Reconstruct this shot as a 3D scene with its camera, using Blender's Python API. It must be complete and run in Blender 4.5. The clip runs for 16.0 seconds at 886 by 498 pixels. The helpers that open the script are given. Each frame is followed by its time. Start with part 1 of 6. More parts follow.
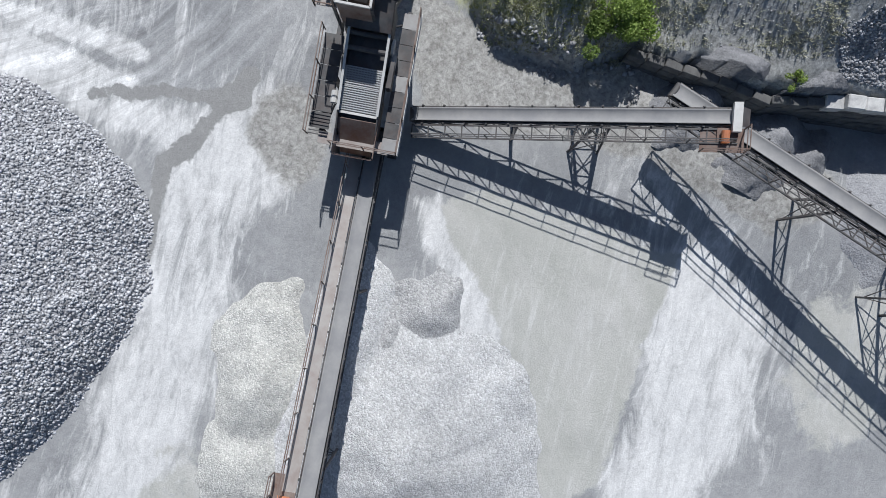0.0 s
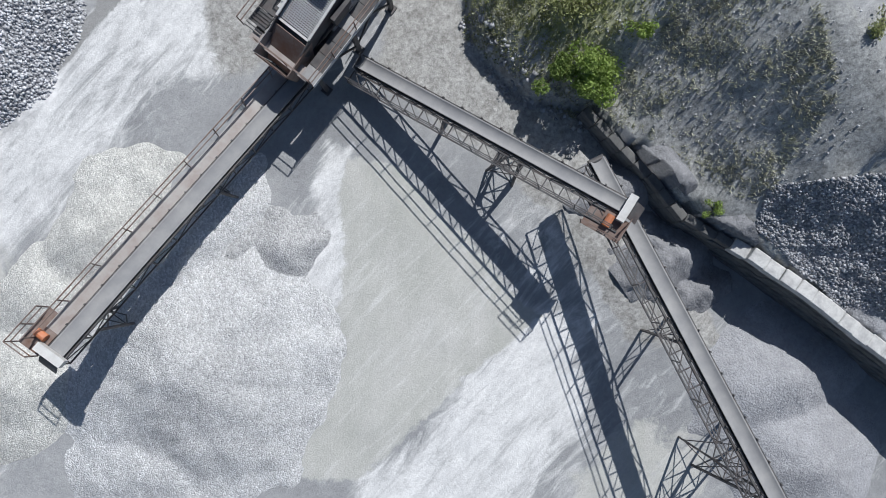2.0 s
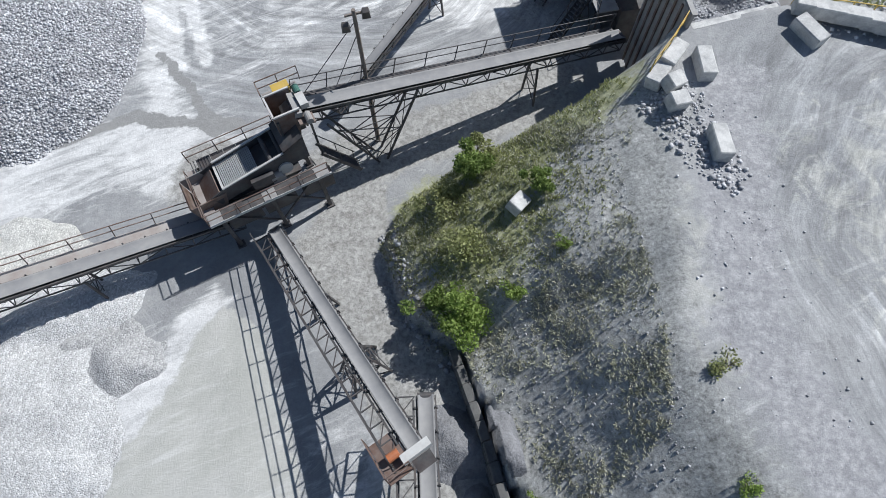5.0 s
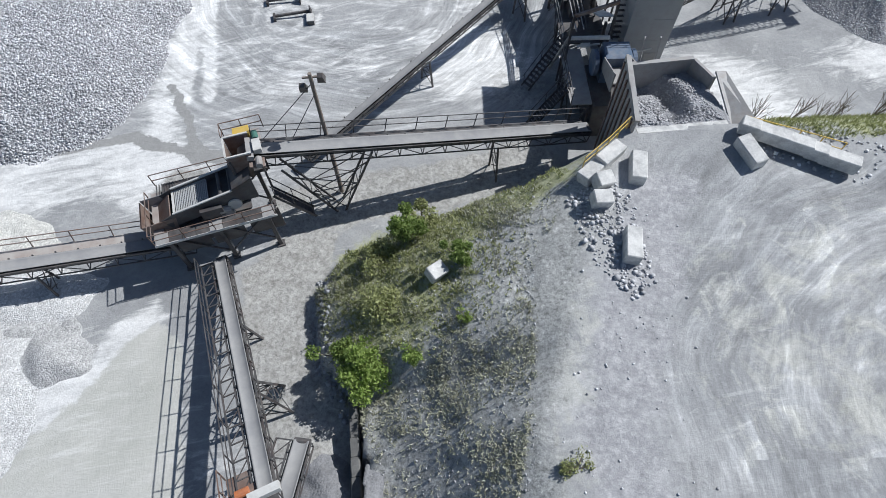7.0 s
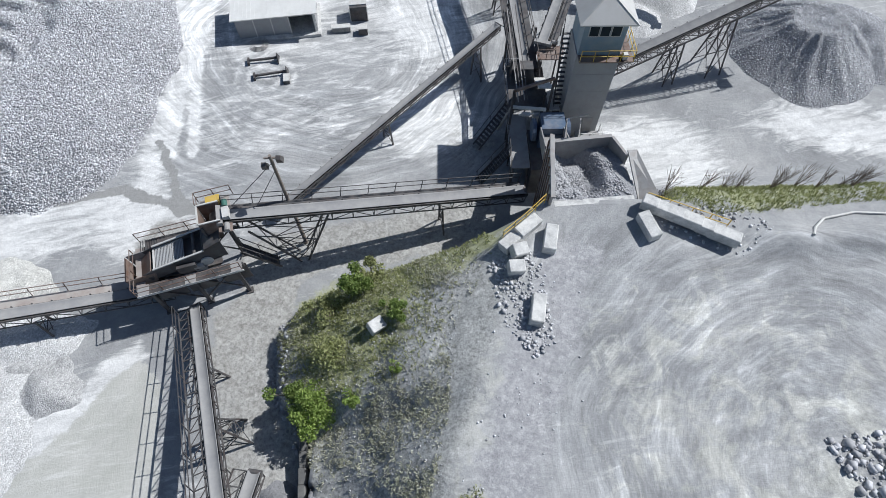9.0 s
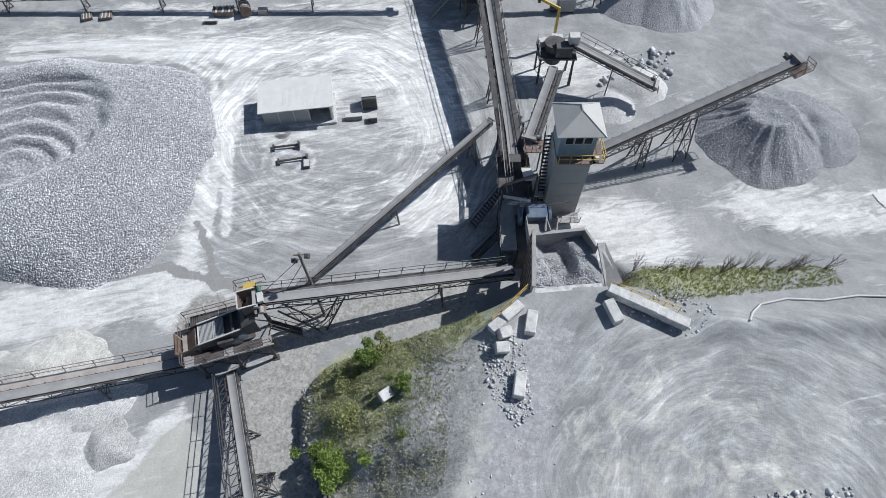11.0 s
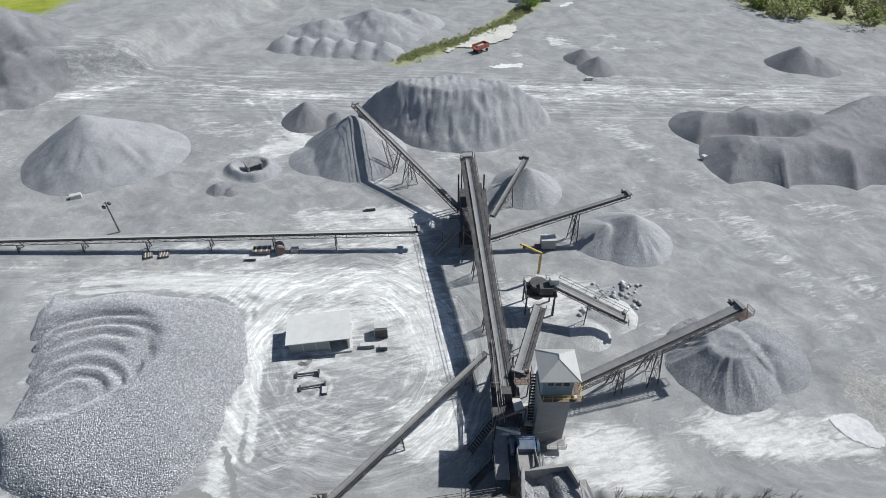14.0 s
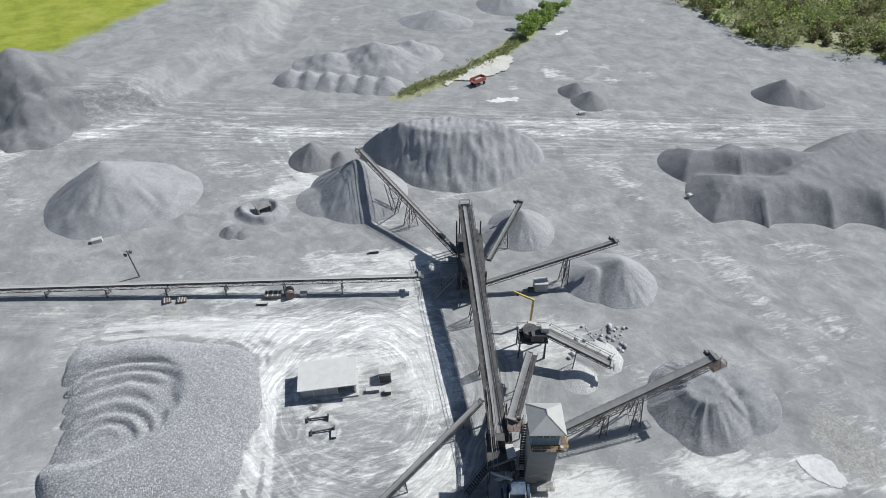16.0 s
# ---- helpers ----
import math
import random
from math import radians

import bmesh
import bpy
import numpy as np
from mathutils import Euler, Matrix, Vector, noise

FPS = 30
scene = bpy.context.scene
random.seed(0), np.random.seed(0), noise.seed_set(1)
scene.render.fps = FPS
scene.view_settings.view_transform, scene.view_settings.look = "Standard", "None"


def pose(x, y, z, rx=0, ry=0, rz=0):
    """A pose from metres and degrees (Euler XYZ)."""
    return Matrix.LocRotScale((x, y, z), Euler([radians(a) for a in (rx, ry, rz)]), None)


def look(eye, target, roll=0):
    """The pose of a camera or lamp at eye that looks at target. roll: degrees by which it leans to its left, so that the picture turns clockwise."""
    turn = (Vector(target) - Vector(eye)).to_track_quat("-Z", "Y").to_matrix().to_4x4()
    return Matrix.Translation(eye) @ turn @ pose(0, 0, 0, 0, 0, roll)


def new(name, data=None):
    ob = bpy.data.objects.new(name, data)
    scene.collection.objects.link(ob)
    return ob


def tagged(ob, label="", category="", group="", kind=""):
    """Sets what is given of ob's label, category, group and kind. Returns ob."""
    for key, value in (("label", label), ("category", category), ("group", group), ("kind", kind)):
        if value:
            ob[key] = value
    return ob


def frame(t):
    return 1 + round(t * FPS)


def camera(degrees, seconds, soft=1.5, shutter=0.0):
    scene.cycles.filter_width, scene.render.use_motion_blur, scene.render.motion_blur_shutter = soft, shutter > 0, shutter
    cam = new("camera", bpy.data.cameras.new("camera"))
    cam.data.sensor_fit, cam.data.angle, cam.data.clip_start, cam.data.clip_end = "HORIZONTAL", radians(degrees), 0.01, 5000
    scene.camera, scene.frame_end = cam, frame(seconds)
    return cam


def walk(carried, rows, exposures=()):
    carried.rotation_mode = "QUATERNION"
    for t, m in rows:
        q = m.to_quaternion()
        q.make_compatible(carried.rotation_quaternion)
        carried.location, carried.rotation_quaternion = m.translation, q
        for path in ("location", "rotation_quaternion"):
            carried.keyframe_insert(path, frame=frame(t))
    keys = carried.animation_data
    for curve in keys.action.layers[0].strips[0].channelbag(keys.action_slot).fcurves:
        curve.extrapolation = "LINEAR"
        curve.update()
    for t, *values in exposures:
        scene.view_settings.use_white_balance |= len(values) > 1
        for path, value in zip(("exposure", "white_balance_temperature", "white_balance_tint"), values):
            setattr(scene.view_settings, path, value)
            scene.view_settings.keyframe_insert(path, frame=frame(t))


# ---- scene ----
cam = camera(78.2, 16.0, 0.8)
METRES, EYE, TILT, LEAN, TURN, LEVEL = 65.0, 31.5, -90.0, 0.0, -62.74, -2.0
ROWS = [
    (0.0, 0.0, 0.0, 0.0, -0.0, 0.0, 0.0),
    (0.5, 0.0297, -0.0012, -0.0015, 0.13, -0.08, -6.72),
    (1.0, 0.0588, -0.002, -0.0001, 0.3, -0.24, -16.5),
    (1.5, 0.0868, -0.0008, 0.004, 0.42, -0.36, -23.89),
    (2.0, 0.1138, 0.0023, 0.0099, 0.4, -0.31, -27.76),
    (2.5, 0.1413, 0.0068, 0.0188, 0.45, -0.27, -29.23),
    (3.0, 0.168, 0.0117, 0.03, 0.67, -0.4, -32.98),
    (3.5, 0.1956, 0.0173, 0.0424, 1.06, 0.02, -36.42),
    (4.0, 0.2205, 0.0212, 0.0592, 1.57, 8.5, -40.98),
    (4.5, 0.243, 0.023, 0.0736, 1.5, 19.79, -46.11),
    (7.0, 0.3251, 0.0044, 0.1788, 0.67, 31.34, -61.36),
    (7.5, 0.3352, -0.0137, 0.2013, 0.66, 31.41, -61.83),
    (8.0, 0.3442, -0.0357, 0.2219, 0.56, 31.56, -62.08),
    (8.5, 0.3491, -0.0622, 0.2349, 0.32, 31.76, -62.18),
    (11.0, 0.35, -0.2272, 0.2424, 0.39, 33.98, -62.49),
    (11.5, 0.3539, -0.2617, 0.2415, 0.46, 39.67, -62.61),
    (12.0, 0.357, -0.2945, 0.2408, 0.47, 44.87, -62.73),
    (12.5, 0.3616, -0.3255, 0.2408, 0.61, 49.92, -62.84),
    (13.0, 0.3656, -0.3537, 0.2385, 0.58, 51.13, -62.84),
    (13.5, 0.3661, -0.3834, 0.2387, 0.65, 51.11, -62.87),
    (14.0, 0.3662, -0.4156, 0.2394, 0.71, 51.06, -62.84),
    (14.5, 0.3664, -0.4517, 0.24, 0.77, 50.96, -62.8),
    (15.0, 0.3667, -0.4904, 0.2401, 0.79, 50.94, -62.77),
    (15.5, 0.3678, -0.5308, 0.2415, 0.92, 50.77, -62.76),
    (16.0, 0.3678, -0.5706, 0.2424, 0.98, 50.7, -62.74),
]
BASE = pose(0, 0, EYE, LEVEL) @ pose(0, 0, 0, TILT, LEAN, TURN)
walk(cam, [(t, BASE @ pose(METRES * x, METRES * y, METRES * z, 90 + pitch, roll, yaw)) for t, x, y, z, yaw, pitch, roll in ROWS], [(0.0, 0.0, 5850, 9), (8.0, 0.17, 5830, 8), (11.0, 0.05, 5830, 8), (12.5, 0.0, 5830, 8), (13.0, 0.0, 5940, 7), (16.0, -0.02, 5980, 6)])

# ---- light ----
world = bpy.data.worlds.new("sky")
scene.world = world
world.use_nodes = True
SUN_AZ, SUN_EL = math.atan2(0.88, 0.43), math.radians(45.5)
wn = world.node_tree.nodes
sky = wn.new("ShaderNodeTexSky")
sky.sky_type, sky.sun_disc = "NISHITA", False
sky.sun_elevation, sky.sun_rotation = SUN_EL, SUN_AZ
wn["Background"].inputs["Strength"].default_value = 0.055
world.node_tree.links.new(sky.outputs[0], wn["Background"].inputs[0])
sun = new("sun", bpy.data.lights.new("sun", "SUN"))
sun.data.energy, sun.data.angle, sun.data.color = 4.45, radians(0.55), (1.0, 0.935, 0.85)
sun.matrix_world = look((math.sin(SUN_AZ) * math.cos(SUN_EL) * 200, math.cos(SUN_AZ) * math.cos(SUN_EL) * 200, math.sin(SUN_EL) * 200), (0, 0, 0))


# ---- materials ----
def nodes_of(name):
    m = bpy.data.materials.new(name)
    m.use_nodes = True
    t = m.node_tree
    return m, t, t.nodes["Principled BSDF"]


def node(t, kind, **values):
    n = t.nodes.new("ShaderNode" + kind)
    for key, value in values.items():
        n.inputs[key].default_value = value
    return n


def ramp(t, source, stops):
    n = t.nodes.new("ShaderNodeValToRGB")
    e = n.color_ramp.elements
    while len(e) < len(stops):
        e.new(0.5)
    for k, (at, c) in zip(e, stops):
        k.position = at
        k.color = (*c, 1) if len(c) == 3 else c
    t.links.new(source, n.inputs[0])
    return n.outputs[0]


def mix(t, a, b, f, how="MIX"):
    n = t.nodes.new("ShaderNodeMix")
    n.data_type, n.blend_type = "RGBA", how
    for k, v in ((6, a), (7, b), (0, f)):
        if isinstance(v, (int, float)):
            n.inputs[k].default_value = v
        elif isinstance(v, tuple):
            n.inputs[k].default_value = (*v, 1)
        else:
            t.links.new(v, n.inputs[k])
    return n.outputs[2]


def place_of(t, squash=(1, 1, 1), turn=0.0):
    g = t.nodes.new("ShaderNodeNewGeometry")
    m = t.nodes.new("ShaderNodeMapping")
    m.inputs["Scale"].default_value = squash
    m.inputs["Rotation"].default_value = (0, 0, turn)
    t.links.new(g.outputs["Position"], m.inputs[0])
    return m.outputs[0]


def grain(t, where, scale, detail=4, rough=0.6, warp=0.0):
    n = node(t, "TexNoise", Scale=scale, Detail=detail, Roughness=rough, Distortion=warp)
    t.links.new(where, n.inputs["Vector"])
    return n.outputs["Fac"]


def cells(t, where, scale, feature="F1"):
    n = node(t, "TexVoronoi", Scale=scale)
    n.feature = feature
    t.links.new(where, n.inputs["Vector"])
    return n


def bump(t, bsdf, height, strength, distance):
    b = node(t, "Bump", Strength=strength, Distance=distance)
    t.links.new(height, b.inputs["Height"])
    t.links.new(b.outputs[0], bsdf.inputs["Normal"])


def grey(v, warm=0.0):
    return (v * (1 + warm * 0.7), v * (1 + warm * 0.45), v * (1 - warm))


def stone_material(name, dark, light, size, relief=0.05, warm=0.0, big=0.12):
    """Loose crushed stone: pieces of their own tone, broad stains over them."""
    m, t, b = nodes_of(name)
    w = place_of(t)
    v = cells(t, w, 1 / size)
    tone = ramp(t, v.outputs["Color"], [(0.0, grey(dark, warm)), (0.55, grey((dark + light) / 2, warm)), (1.0, grey(light, warm))])
    broad = ramp(t, grain(t, w, big, 6, 0.65, 0.6), [(0.3, grey(0.72)), (0.7, grey(1.12))])
    fine = ramp(t, grain(t, w, 2.0, 8, 0.82), [(0.28, grey(0.70)), (0.72, grey(1.18))])
    c = mix(t, mix(t, tone, broad, 0.8, "MULTIPLY"), fine, 0.7, "MULTIPLY")
    t.links.new(c, b.inputs["Base Color"])
    b.inputs["Roughness"].default_value = 0.92
    b.inputs["Specular IOR Level"].default_value = 0.25
    bump(t, b, v.outputs["Distance"], 0.9, -relief)
    lumps = node(t, "Bump", Strength=0.7, Distance=0.22)
    t.links.new(grain(t, w, 0.9, 9, 0.78, 0.4), lumps.inputs["Height"])
    t.links.new(lumps.outputs[0], b.inputs["Normal"].links[0].from_node.inputs["Normal"])
    return m


def steel(name, colour, rust=0.4, dust=0.35, metal=0.0, rough=0.6):
    """Weathered painted or bare steel with rust stains and stone dust."""
    m, t, b = nodes_of(name)
    w = place_of(t)
    stain = ramp(t, grain(t, w, 1.7, 6, 0.7, 0.5), [(0.42, (0, 0, 0)), (0.62, (1, 1, 1))])
    powder = ramp(t, grain(t, w, 0.9, 5, 0.65), [(0.4, (0, 0, 0)), (0.7, (1, 1, 1))])
    r = node(t, "Math")
    r.operation = "MULTIPLY"
    r.inputs[1].default_value = rust
    t.links.new(stain, r.inputs[0])
    d = node(t, "Math")
    d.operation = "MULTIPLY"
    d.inputs[1].default_value = dust
    t.links.new(powder, d.inputs[0])
    c = mix(t, mix(t, colour, (0.13, 0.065, 0.04), r.outputs[0]), (0.42, 0.41, 0.39), d.outputs[0])
    t.links.new(c, b.inputs["Base Color"])
    b.inputs["Roughness"].default_value = rough
    b.inputs["Metallic"].default_value = metal
    bump(t, b, grain(t, w, 9, 3), 0.15, 0.01)
    return m


def concrete(name, light=0.55):
    m, t, b = nodes_of(name)
    w = place_of(t)
    c = ramp(t, grain(t, w, 1.3, 7, 0.7, 0.3), [(0.3, grey(light * 0.6)), (0.55, grey(light, 0.02)), (0.8, grey(light * 1.25, 0.02))])
    c = mix(t, c, ramp(t, grain(t, w, 14, 3), [(0.3, grey(0.85)), (0.7, grey(1.05))]), 0.8, "MULTIPLY")
    t.links.new(c, b.inputs["Base Color"])
    b.inputs["Roughness"].default_value = 0.9
    bump(t, b, grain(t, w, 6, 6, 0.7), 0.5, 0.03)
    return m


def leaf_material(name, a, c):
    m, t, b = nodes_of(name)
    g = t.nodes.new("ShaderNodeNewGeometry")
    w = place_of(t)
    col = ramp(t, g.outputs["Random Per Island"], [(0.0, a), (1.0, c)])
    col = mix(t, col, ramp(t, grain(t, w, 0.5, 3), [(0.3, grey(0.7)), (0.7, grey(1.2))]), 0.8, "MULTIPLY")
    t.links.new(col, b.inputs["Base Color"])
    b.inputs["Roughness"].default_value = 0.65
    b.inputs["Specular IOR Level"].default_value = 0.2
    thin = t.nodes.new("ShaderNodeBsdfTranslucent")
    t.links.new(col, thin.inputs["Color"])
    both = t.nodes.new("ShaderNodeMixShader")
    both.inputs[0].default_value = 0.45
    t.links.new(b.outputs[0], both.inputs[1])
    t.links.new(thin.outputs[0], both.inputs[2])
    t.links.new(both.outputs[0], t.nodes["Material Output"].inputs["Surface"])
    return m


def drawn(t, turn, along, across):
    """Coordinates drawn out along a direction of the ground."""
    g = t.nodes.new("ShaderNodeNewGeometry")
    m = t.nodes.new("ShaderNodeMapping")
    m.vector_type = "TEXTURE"
    m.inputs["Rotation"].default_value = (0, 0, radians(turn))
    m.inputs["Scale"].default_value = (along, across, 1)
    t.links.new(g.outputs["Position"], m.inputs[0])
    return m.outputs[0]


def ground_material():
    """Quarry floor: grey stone dust, white lime flows, smooth mud, trodden earth, wheel tracks, bank soil and turf by the painted zones."""
    m, t, b = nodes_of("quarry_floor")
    w = place_of(t)
    chan = []
    for layer in ("zone", "zone_b", "zone_c", "zone_d"):
        a = t.nodes.new("ShaderNodeVertexColor")
        a.layer_name = layer
        s = t.nodes.new("ShaderNodeSeparateColor")
        t.links.new(a.outputs["Color"], s.inputs[0])
        chan += list(s.outputs[:3])
    z_white, z_mud, z_soil, z_turf, z_damp, z_field, z_loop, z_haul, z_lane, z_earth, z_crust, z_far = chan

    def maths(op, a, c):
        n = node(t, "Math")
        n.operation = op
        for k, v in enumerate((a, c)):
            if isinstance(v, (int, float)):
                n.inputs[k].default_value = v
            else:
                t.links.new(v, n.inputs[k])
        return n.outputs[0]

    def edged(source, lo, hi, where, scale, warp, rough=0.72):
        return ramp(t, maths("ADD", source, grain(t, where, scale, 9, rough, warp)), [(lo, (0, 0, 0)), (hi, (1, 1, 1))])

    base = ramp(t, grain(t, w, 0.16, 9, 0.66, 0.5), [(0.3, (0.25, 0.255, 0.262)), (0.5, (0.33, 0.335, 0.34)), (0.7, (0.42, 0.42, 0.42))])
    # lime washed out in flows that run down to the west
    flow = drawn(t, 14, 3.2, 0.85)
    white = ramp(t, grain(t, flow, 1.1, 9, 0.7, 0.5), [(0.28, (0.42, 0.425, 0.425)), (0.46, (0.63, 0.63, 0.625)), (0.70, (0.79, 0.79, 0.78))])
    c = mix(t, base, white, edged(z_white, 0.80, 1.16, flow, 0.75, 1.2, 0.74))
    mud = ramp(t, grain(t, drawn(t, 52, 4.0, 1.3), 0.5, 7, 0.6, 0.8), [(0.3, (0.43, 0.432, 0.40)), (0.5, (0.475, 0.475, 0.445)), (0.7, (0.53, 0.525, 0.50))])
    c = mix(t, c, mud, edged(z_mud, 0.86, 1.06, w, 0.5, 0.8))
    streaks = ramp(t, grain(t, drawn(t, 12, 4.5, 0.7), 0.8, 8, 0.7, 0.8), [(0.52, (0, 0, 0)), (0.66, (1, 1, 1))])
    c = mix(t, c, (0.70, 0.70, 0.685), maths("MULTIPLY", streaks, maths("MULTIPLY", z_mud, 0.55)))
    earth = ramp(t, grain(t, w, 1.6, 9, 0.75, 0.4), [(0.3, (0.24, 0.232, 0.215)), (0.5, (0.35, 0.345, 0.33)), (0.72, (0.46, 0.455, 0.44))])
    lumps = ramp(t, grain(t, w, 4.0, 7, 0.76, 0.6), [(0.32, grey(0.58)), (0.48, grey(0.98)), (0.68, grey(1.35))])
    earth = mix(t, earth, lumps, 0.9, "MULTIPLY")
    c = mix(t, c, earth, edged(z_earth, 0.80, 1.12, w, 0.7, 0.6))
    # wheel tracks: bands drawn out along the way that was driven, with thin ruts between them
    for mask, centre, fine_r, along in ((z_loop, (12, 35), 1.0, 1.6), (z_haul, (47, -10), 1.0, 2.2), (z_lane, None, 1.0, 0.05)):
        if centre:
            g = t.nodes.new("ShaderNodeNewGeometry")
            s = t.nodes.new("ShaderNodeSeparateXYZ")
            t.links.new(g.outputs["Position"], s.inputs[0])
            dx, dy = maths("SUBTRACT", s.outputs[0], centre[0]), maths("SUBTRACT", s.outputs[1], centre[1])
            far = maths("POWER", maths("ADD", maths("MULTIPLY", dx, dx), maths("MULTIPLY", dy, dy)), 0.5)
            far = maths("ADD", far, maths("MULTIPLY", grain(t, w, 0.06, 2), 8.0))
            turn = maths("ARCTAN2", dy, dx)
            v = t.nodes.new("ShaderNodeCombineXYZ")
            t.links.new(maths("MULTIPLY", far, fine_r), v.inputs[0])
            t.links.new(maths("MULTIPLY", turn, along), v.inputs[1])
            where = v.outputs[0]
        else:
            where = place_of(t, (along, fine_r, 1), radians(-2))
        tone = ramp(t, grain(t, where, 0.9, 7, 0.72, 0.25), [(0.30, grey(0.62)), (0.44, grey(0.92)), (0.54, grey(1.06)), (0.68, grey(1.65))])
        c = mix(t, c, tone, mask, "MULTIPLY")
        ruts = ramp(t, grain(t, where, 3.4, 5, 0.7, 0.15), [(0.34, grey(0.78)), (0.48, grey(1.0)), (0.66, grey(1.26))])
        c = mix(t, c, ruts, maths("MULTIPLY", mask, 0.8), "MULTIPLY")
    # shallow washes and drifted dust over the open yard
    wash = ramp(t, grain(t, drawn(t, -35, 3.6, 1.8), 0.42, 10, 0.74, 1.4), [(0.34, grey(0.82)), (0.48, grey(0.97)), (0.58, grey(1.08)), (0.70, grey(1.42))])
    c = mix(t, c, wash, maths("MULTIPLY", z_far, 0.8), "MULTIPLY")
    soil = ramp(t, grain(t, w, 1.9, 10, 0.8), [(0.28, (0.15, 0.153, 0.142)), (0.44, (0.34, 0.343, 0.33)), (0.60, (0.46, 0.462, 0.45)), (0.76, (0.60, 0.60, 0.59))])
    clods = ramp(t, grain(t, w, 4.6, 7, 0.78, 0.4), [(0.32, grey(0.38)), (0.47, grey(0.92)), (0.56, grey(1.12)), (0.70, grey(1.75))])
    soil = mix(t, soil, clods, 0.9, "MULTIPLY")
    c = mix(t, c, soil, edged(z_soil, 0.75, 1.15, w, 1.0, 0.3))
    crust = ramp(t, grain(t, w, 2.6, 9, 0.78), [(0.3, (0.24, 0.24, 0.25)), (0.5, (0.36, 0.36, 0.372)), (0.7, (0.56, 0.555, 0.56))])
    c = mix(t, c, crust, edged(z_crust, 0.82, 1.08, w, 0.8, 0.6))
    turf = ramp(t, grain(t, w, 1.5, 8, 0.75), [(0.3, (0.21, 0.225, 0.11)), (0.7, (0.48, 0.485, 0.33))])
    c = mix(t, c, turf, edged(z_turf, 0.8, 1.25, w, 0.9, 0.5))
    c = mix(t, c, (0.30, 0.30, 0.295), edged(z_damp, 0.88, 1.10, w, 0.9, 0.8))
    field = ramp(t, grain(t, w, 0.12, 8, 0.72), [(0.3, (0.20, 0.24, 0.04)), (0.5, (0.31, 0.35, 0.05)), (0.72, (0.43, 0.42, 0.11))])
    c = mix(t, c, field, z_field)
    fine = ramp(t, grain(t, w, 4.0, 7, 0.85), [(0.27, grey(0.74)), (0.5, grey(1.0)), (0.75, grey(1.18))])
    rough_part = maths("SUBTRACT", 0.85, maths("MULTIPLY", z_mud, 0.6))
    c = mix(t, c, fine, rough_part, "MULTIPLY")
    patchy = ramp(t, grain(t, w, 1.1, 9, 0.82, 0.3), [(0.3, grey(0.76)), (0.5, grey(1.0)), (0.7, grey(1.2))])
    c = mix(t, c, patchy, maths("MULTIPLY", rough_part, 0.6), "MULTIPLY")
    t.links.new(c, b.inputs["Base Color"])
    b.inputs["Roughness"].default_value = 0.93
    b.inputs["Specular IOR Level"].default_value = 0.2
    h = mix(t, grain(t, w, 1.2, 10, 0.78), grain(t, w, 8.0, 5, 0.75), 0.35)
    bump(t, b, h, 0.6, 0.13)
    return m


GROUND = ground_material()
GRAVEL_PALE = stone_material("pale_crushed_stone", 0.42, 0.84, 0.085, 0.04)
GRAVEL_WARM = stone_material("cream_crushed_stone", 0.42, 0.82, 0.08, 0.04, 0.04)
GRAVEL_MID = stone_material("mid_crushed_stone", 0.33, 0.68, 0.09, 0.045)
GRAVEL_GREY = stone_material("grey_crushed_stone", 0.34, 0.52, 0.14, 0.05, -0.03)
STONE_MID = stone_material("blue_grey_stone", 0.26, 0.58, 0.14, 0.07, -0.04)
SAND_GREY = stone_material("grey_stone_sand", 0.37, 0.45, 0.14, 0.03, -0.03, 0.25)
SAND_DARK = stone_material("dark_stone_sand", 0.25, 0.33, 0.14, 0.03, -0.03, 0.25)
ROCK_PALE = stone_material("pale_broken_rock", 0.40, 0.68, 0.3, 0.05)
STEEL_DARK = steel("dark_weathered_steel", (0.055, 0.056, 0.06), 0.22, 0.20)
STEEL_RUST = steel("rusty_steel", (0.16, 0.11, 0.09), 0.7, 0.35)
STEEL_GREY = steel("dusty_grey_steel", (0.30, 0.30, 0.30), 0.25, 0.5)
STEEL_PALE = steel("pale_painted_steel", (0.62, 0.62, 0.60), 0.18, 0.3)
STEEL_BLUE = steel("dark_blue_steel", (0.06, 0.11, 0.19), 0.2, 0.3)
STEEL_ORANGE = steel("orange_painted_steel", (0.55, 0.16, 0.04), 0.3, 0.3)
STEEL_YELLOW = steel("yellow_painted_steel", (0.62, 0.42, 0.05), 0.2, 0.3)
STEEL_GREEN = steel("green_motor_paint", (0.03, 0.14, 0.11), 0.15, 0.2)
BELT = steel("dusty_belt", (0.25, 0.25, 0.255), 0.0, 0.45, 0.0, 0.9)
BELT_PALE = steel("pale_dusty_belt", (0.46, 0.46, 0.455), 0.0, 0.6, 0.0, 0.9)
WALKWAY = steel("tan_dusty_walkway", (0.33, 0.295, 0.275), 0.2, 0.6)
MESH = steel("pale_screen_mesh", (0.42, 0.43, 0.44), 0.1, 0.5)
RUBBER = steel("black_rubber", (0.025, 0.025, 0.025), 0.0, 0.4, 0.0, 0.85)
CLADDING = steel("grey_sheet_cladding", (0.33, 0.34, 0.35), 0.12, 0.25)
ROOFING = steel("pale_ribbed_roofing", (0.70, 0.70, 0.68), 0.04, 0.25)
TOWER_ROOF = steel("grey_tower_roofing", (0.50, 0.50, 0.49), 0.05, 0.5)
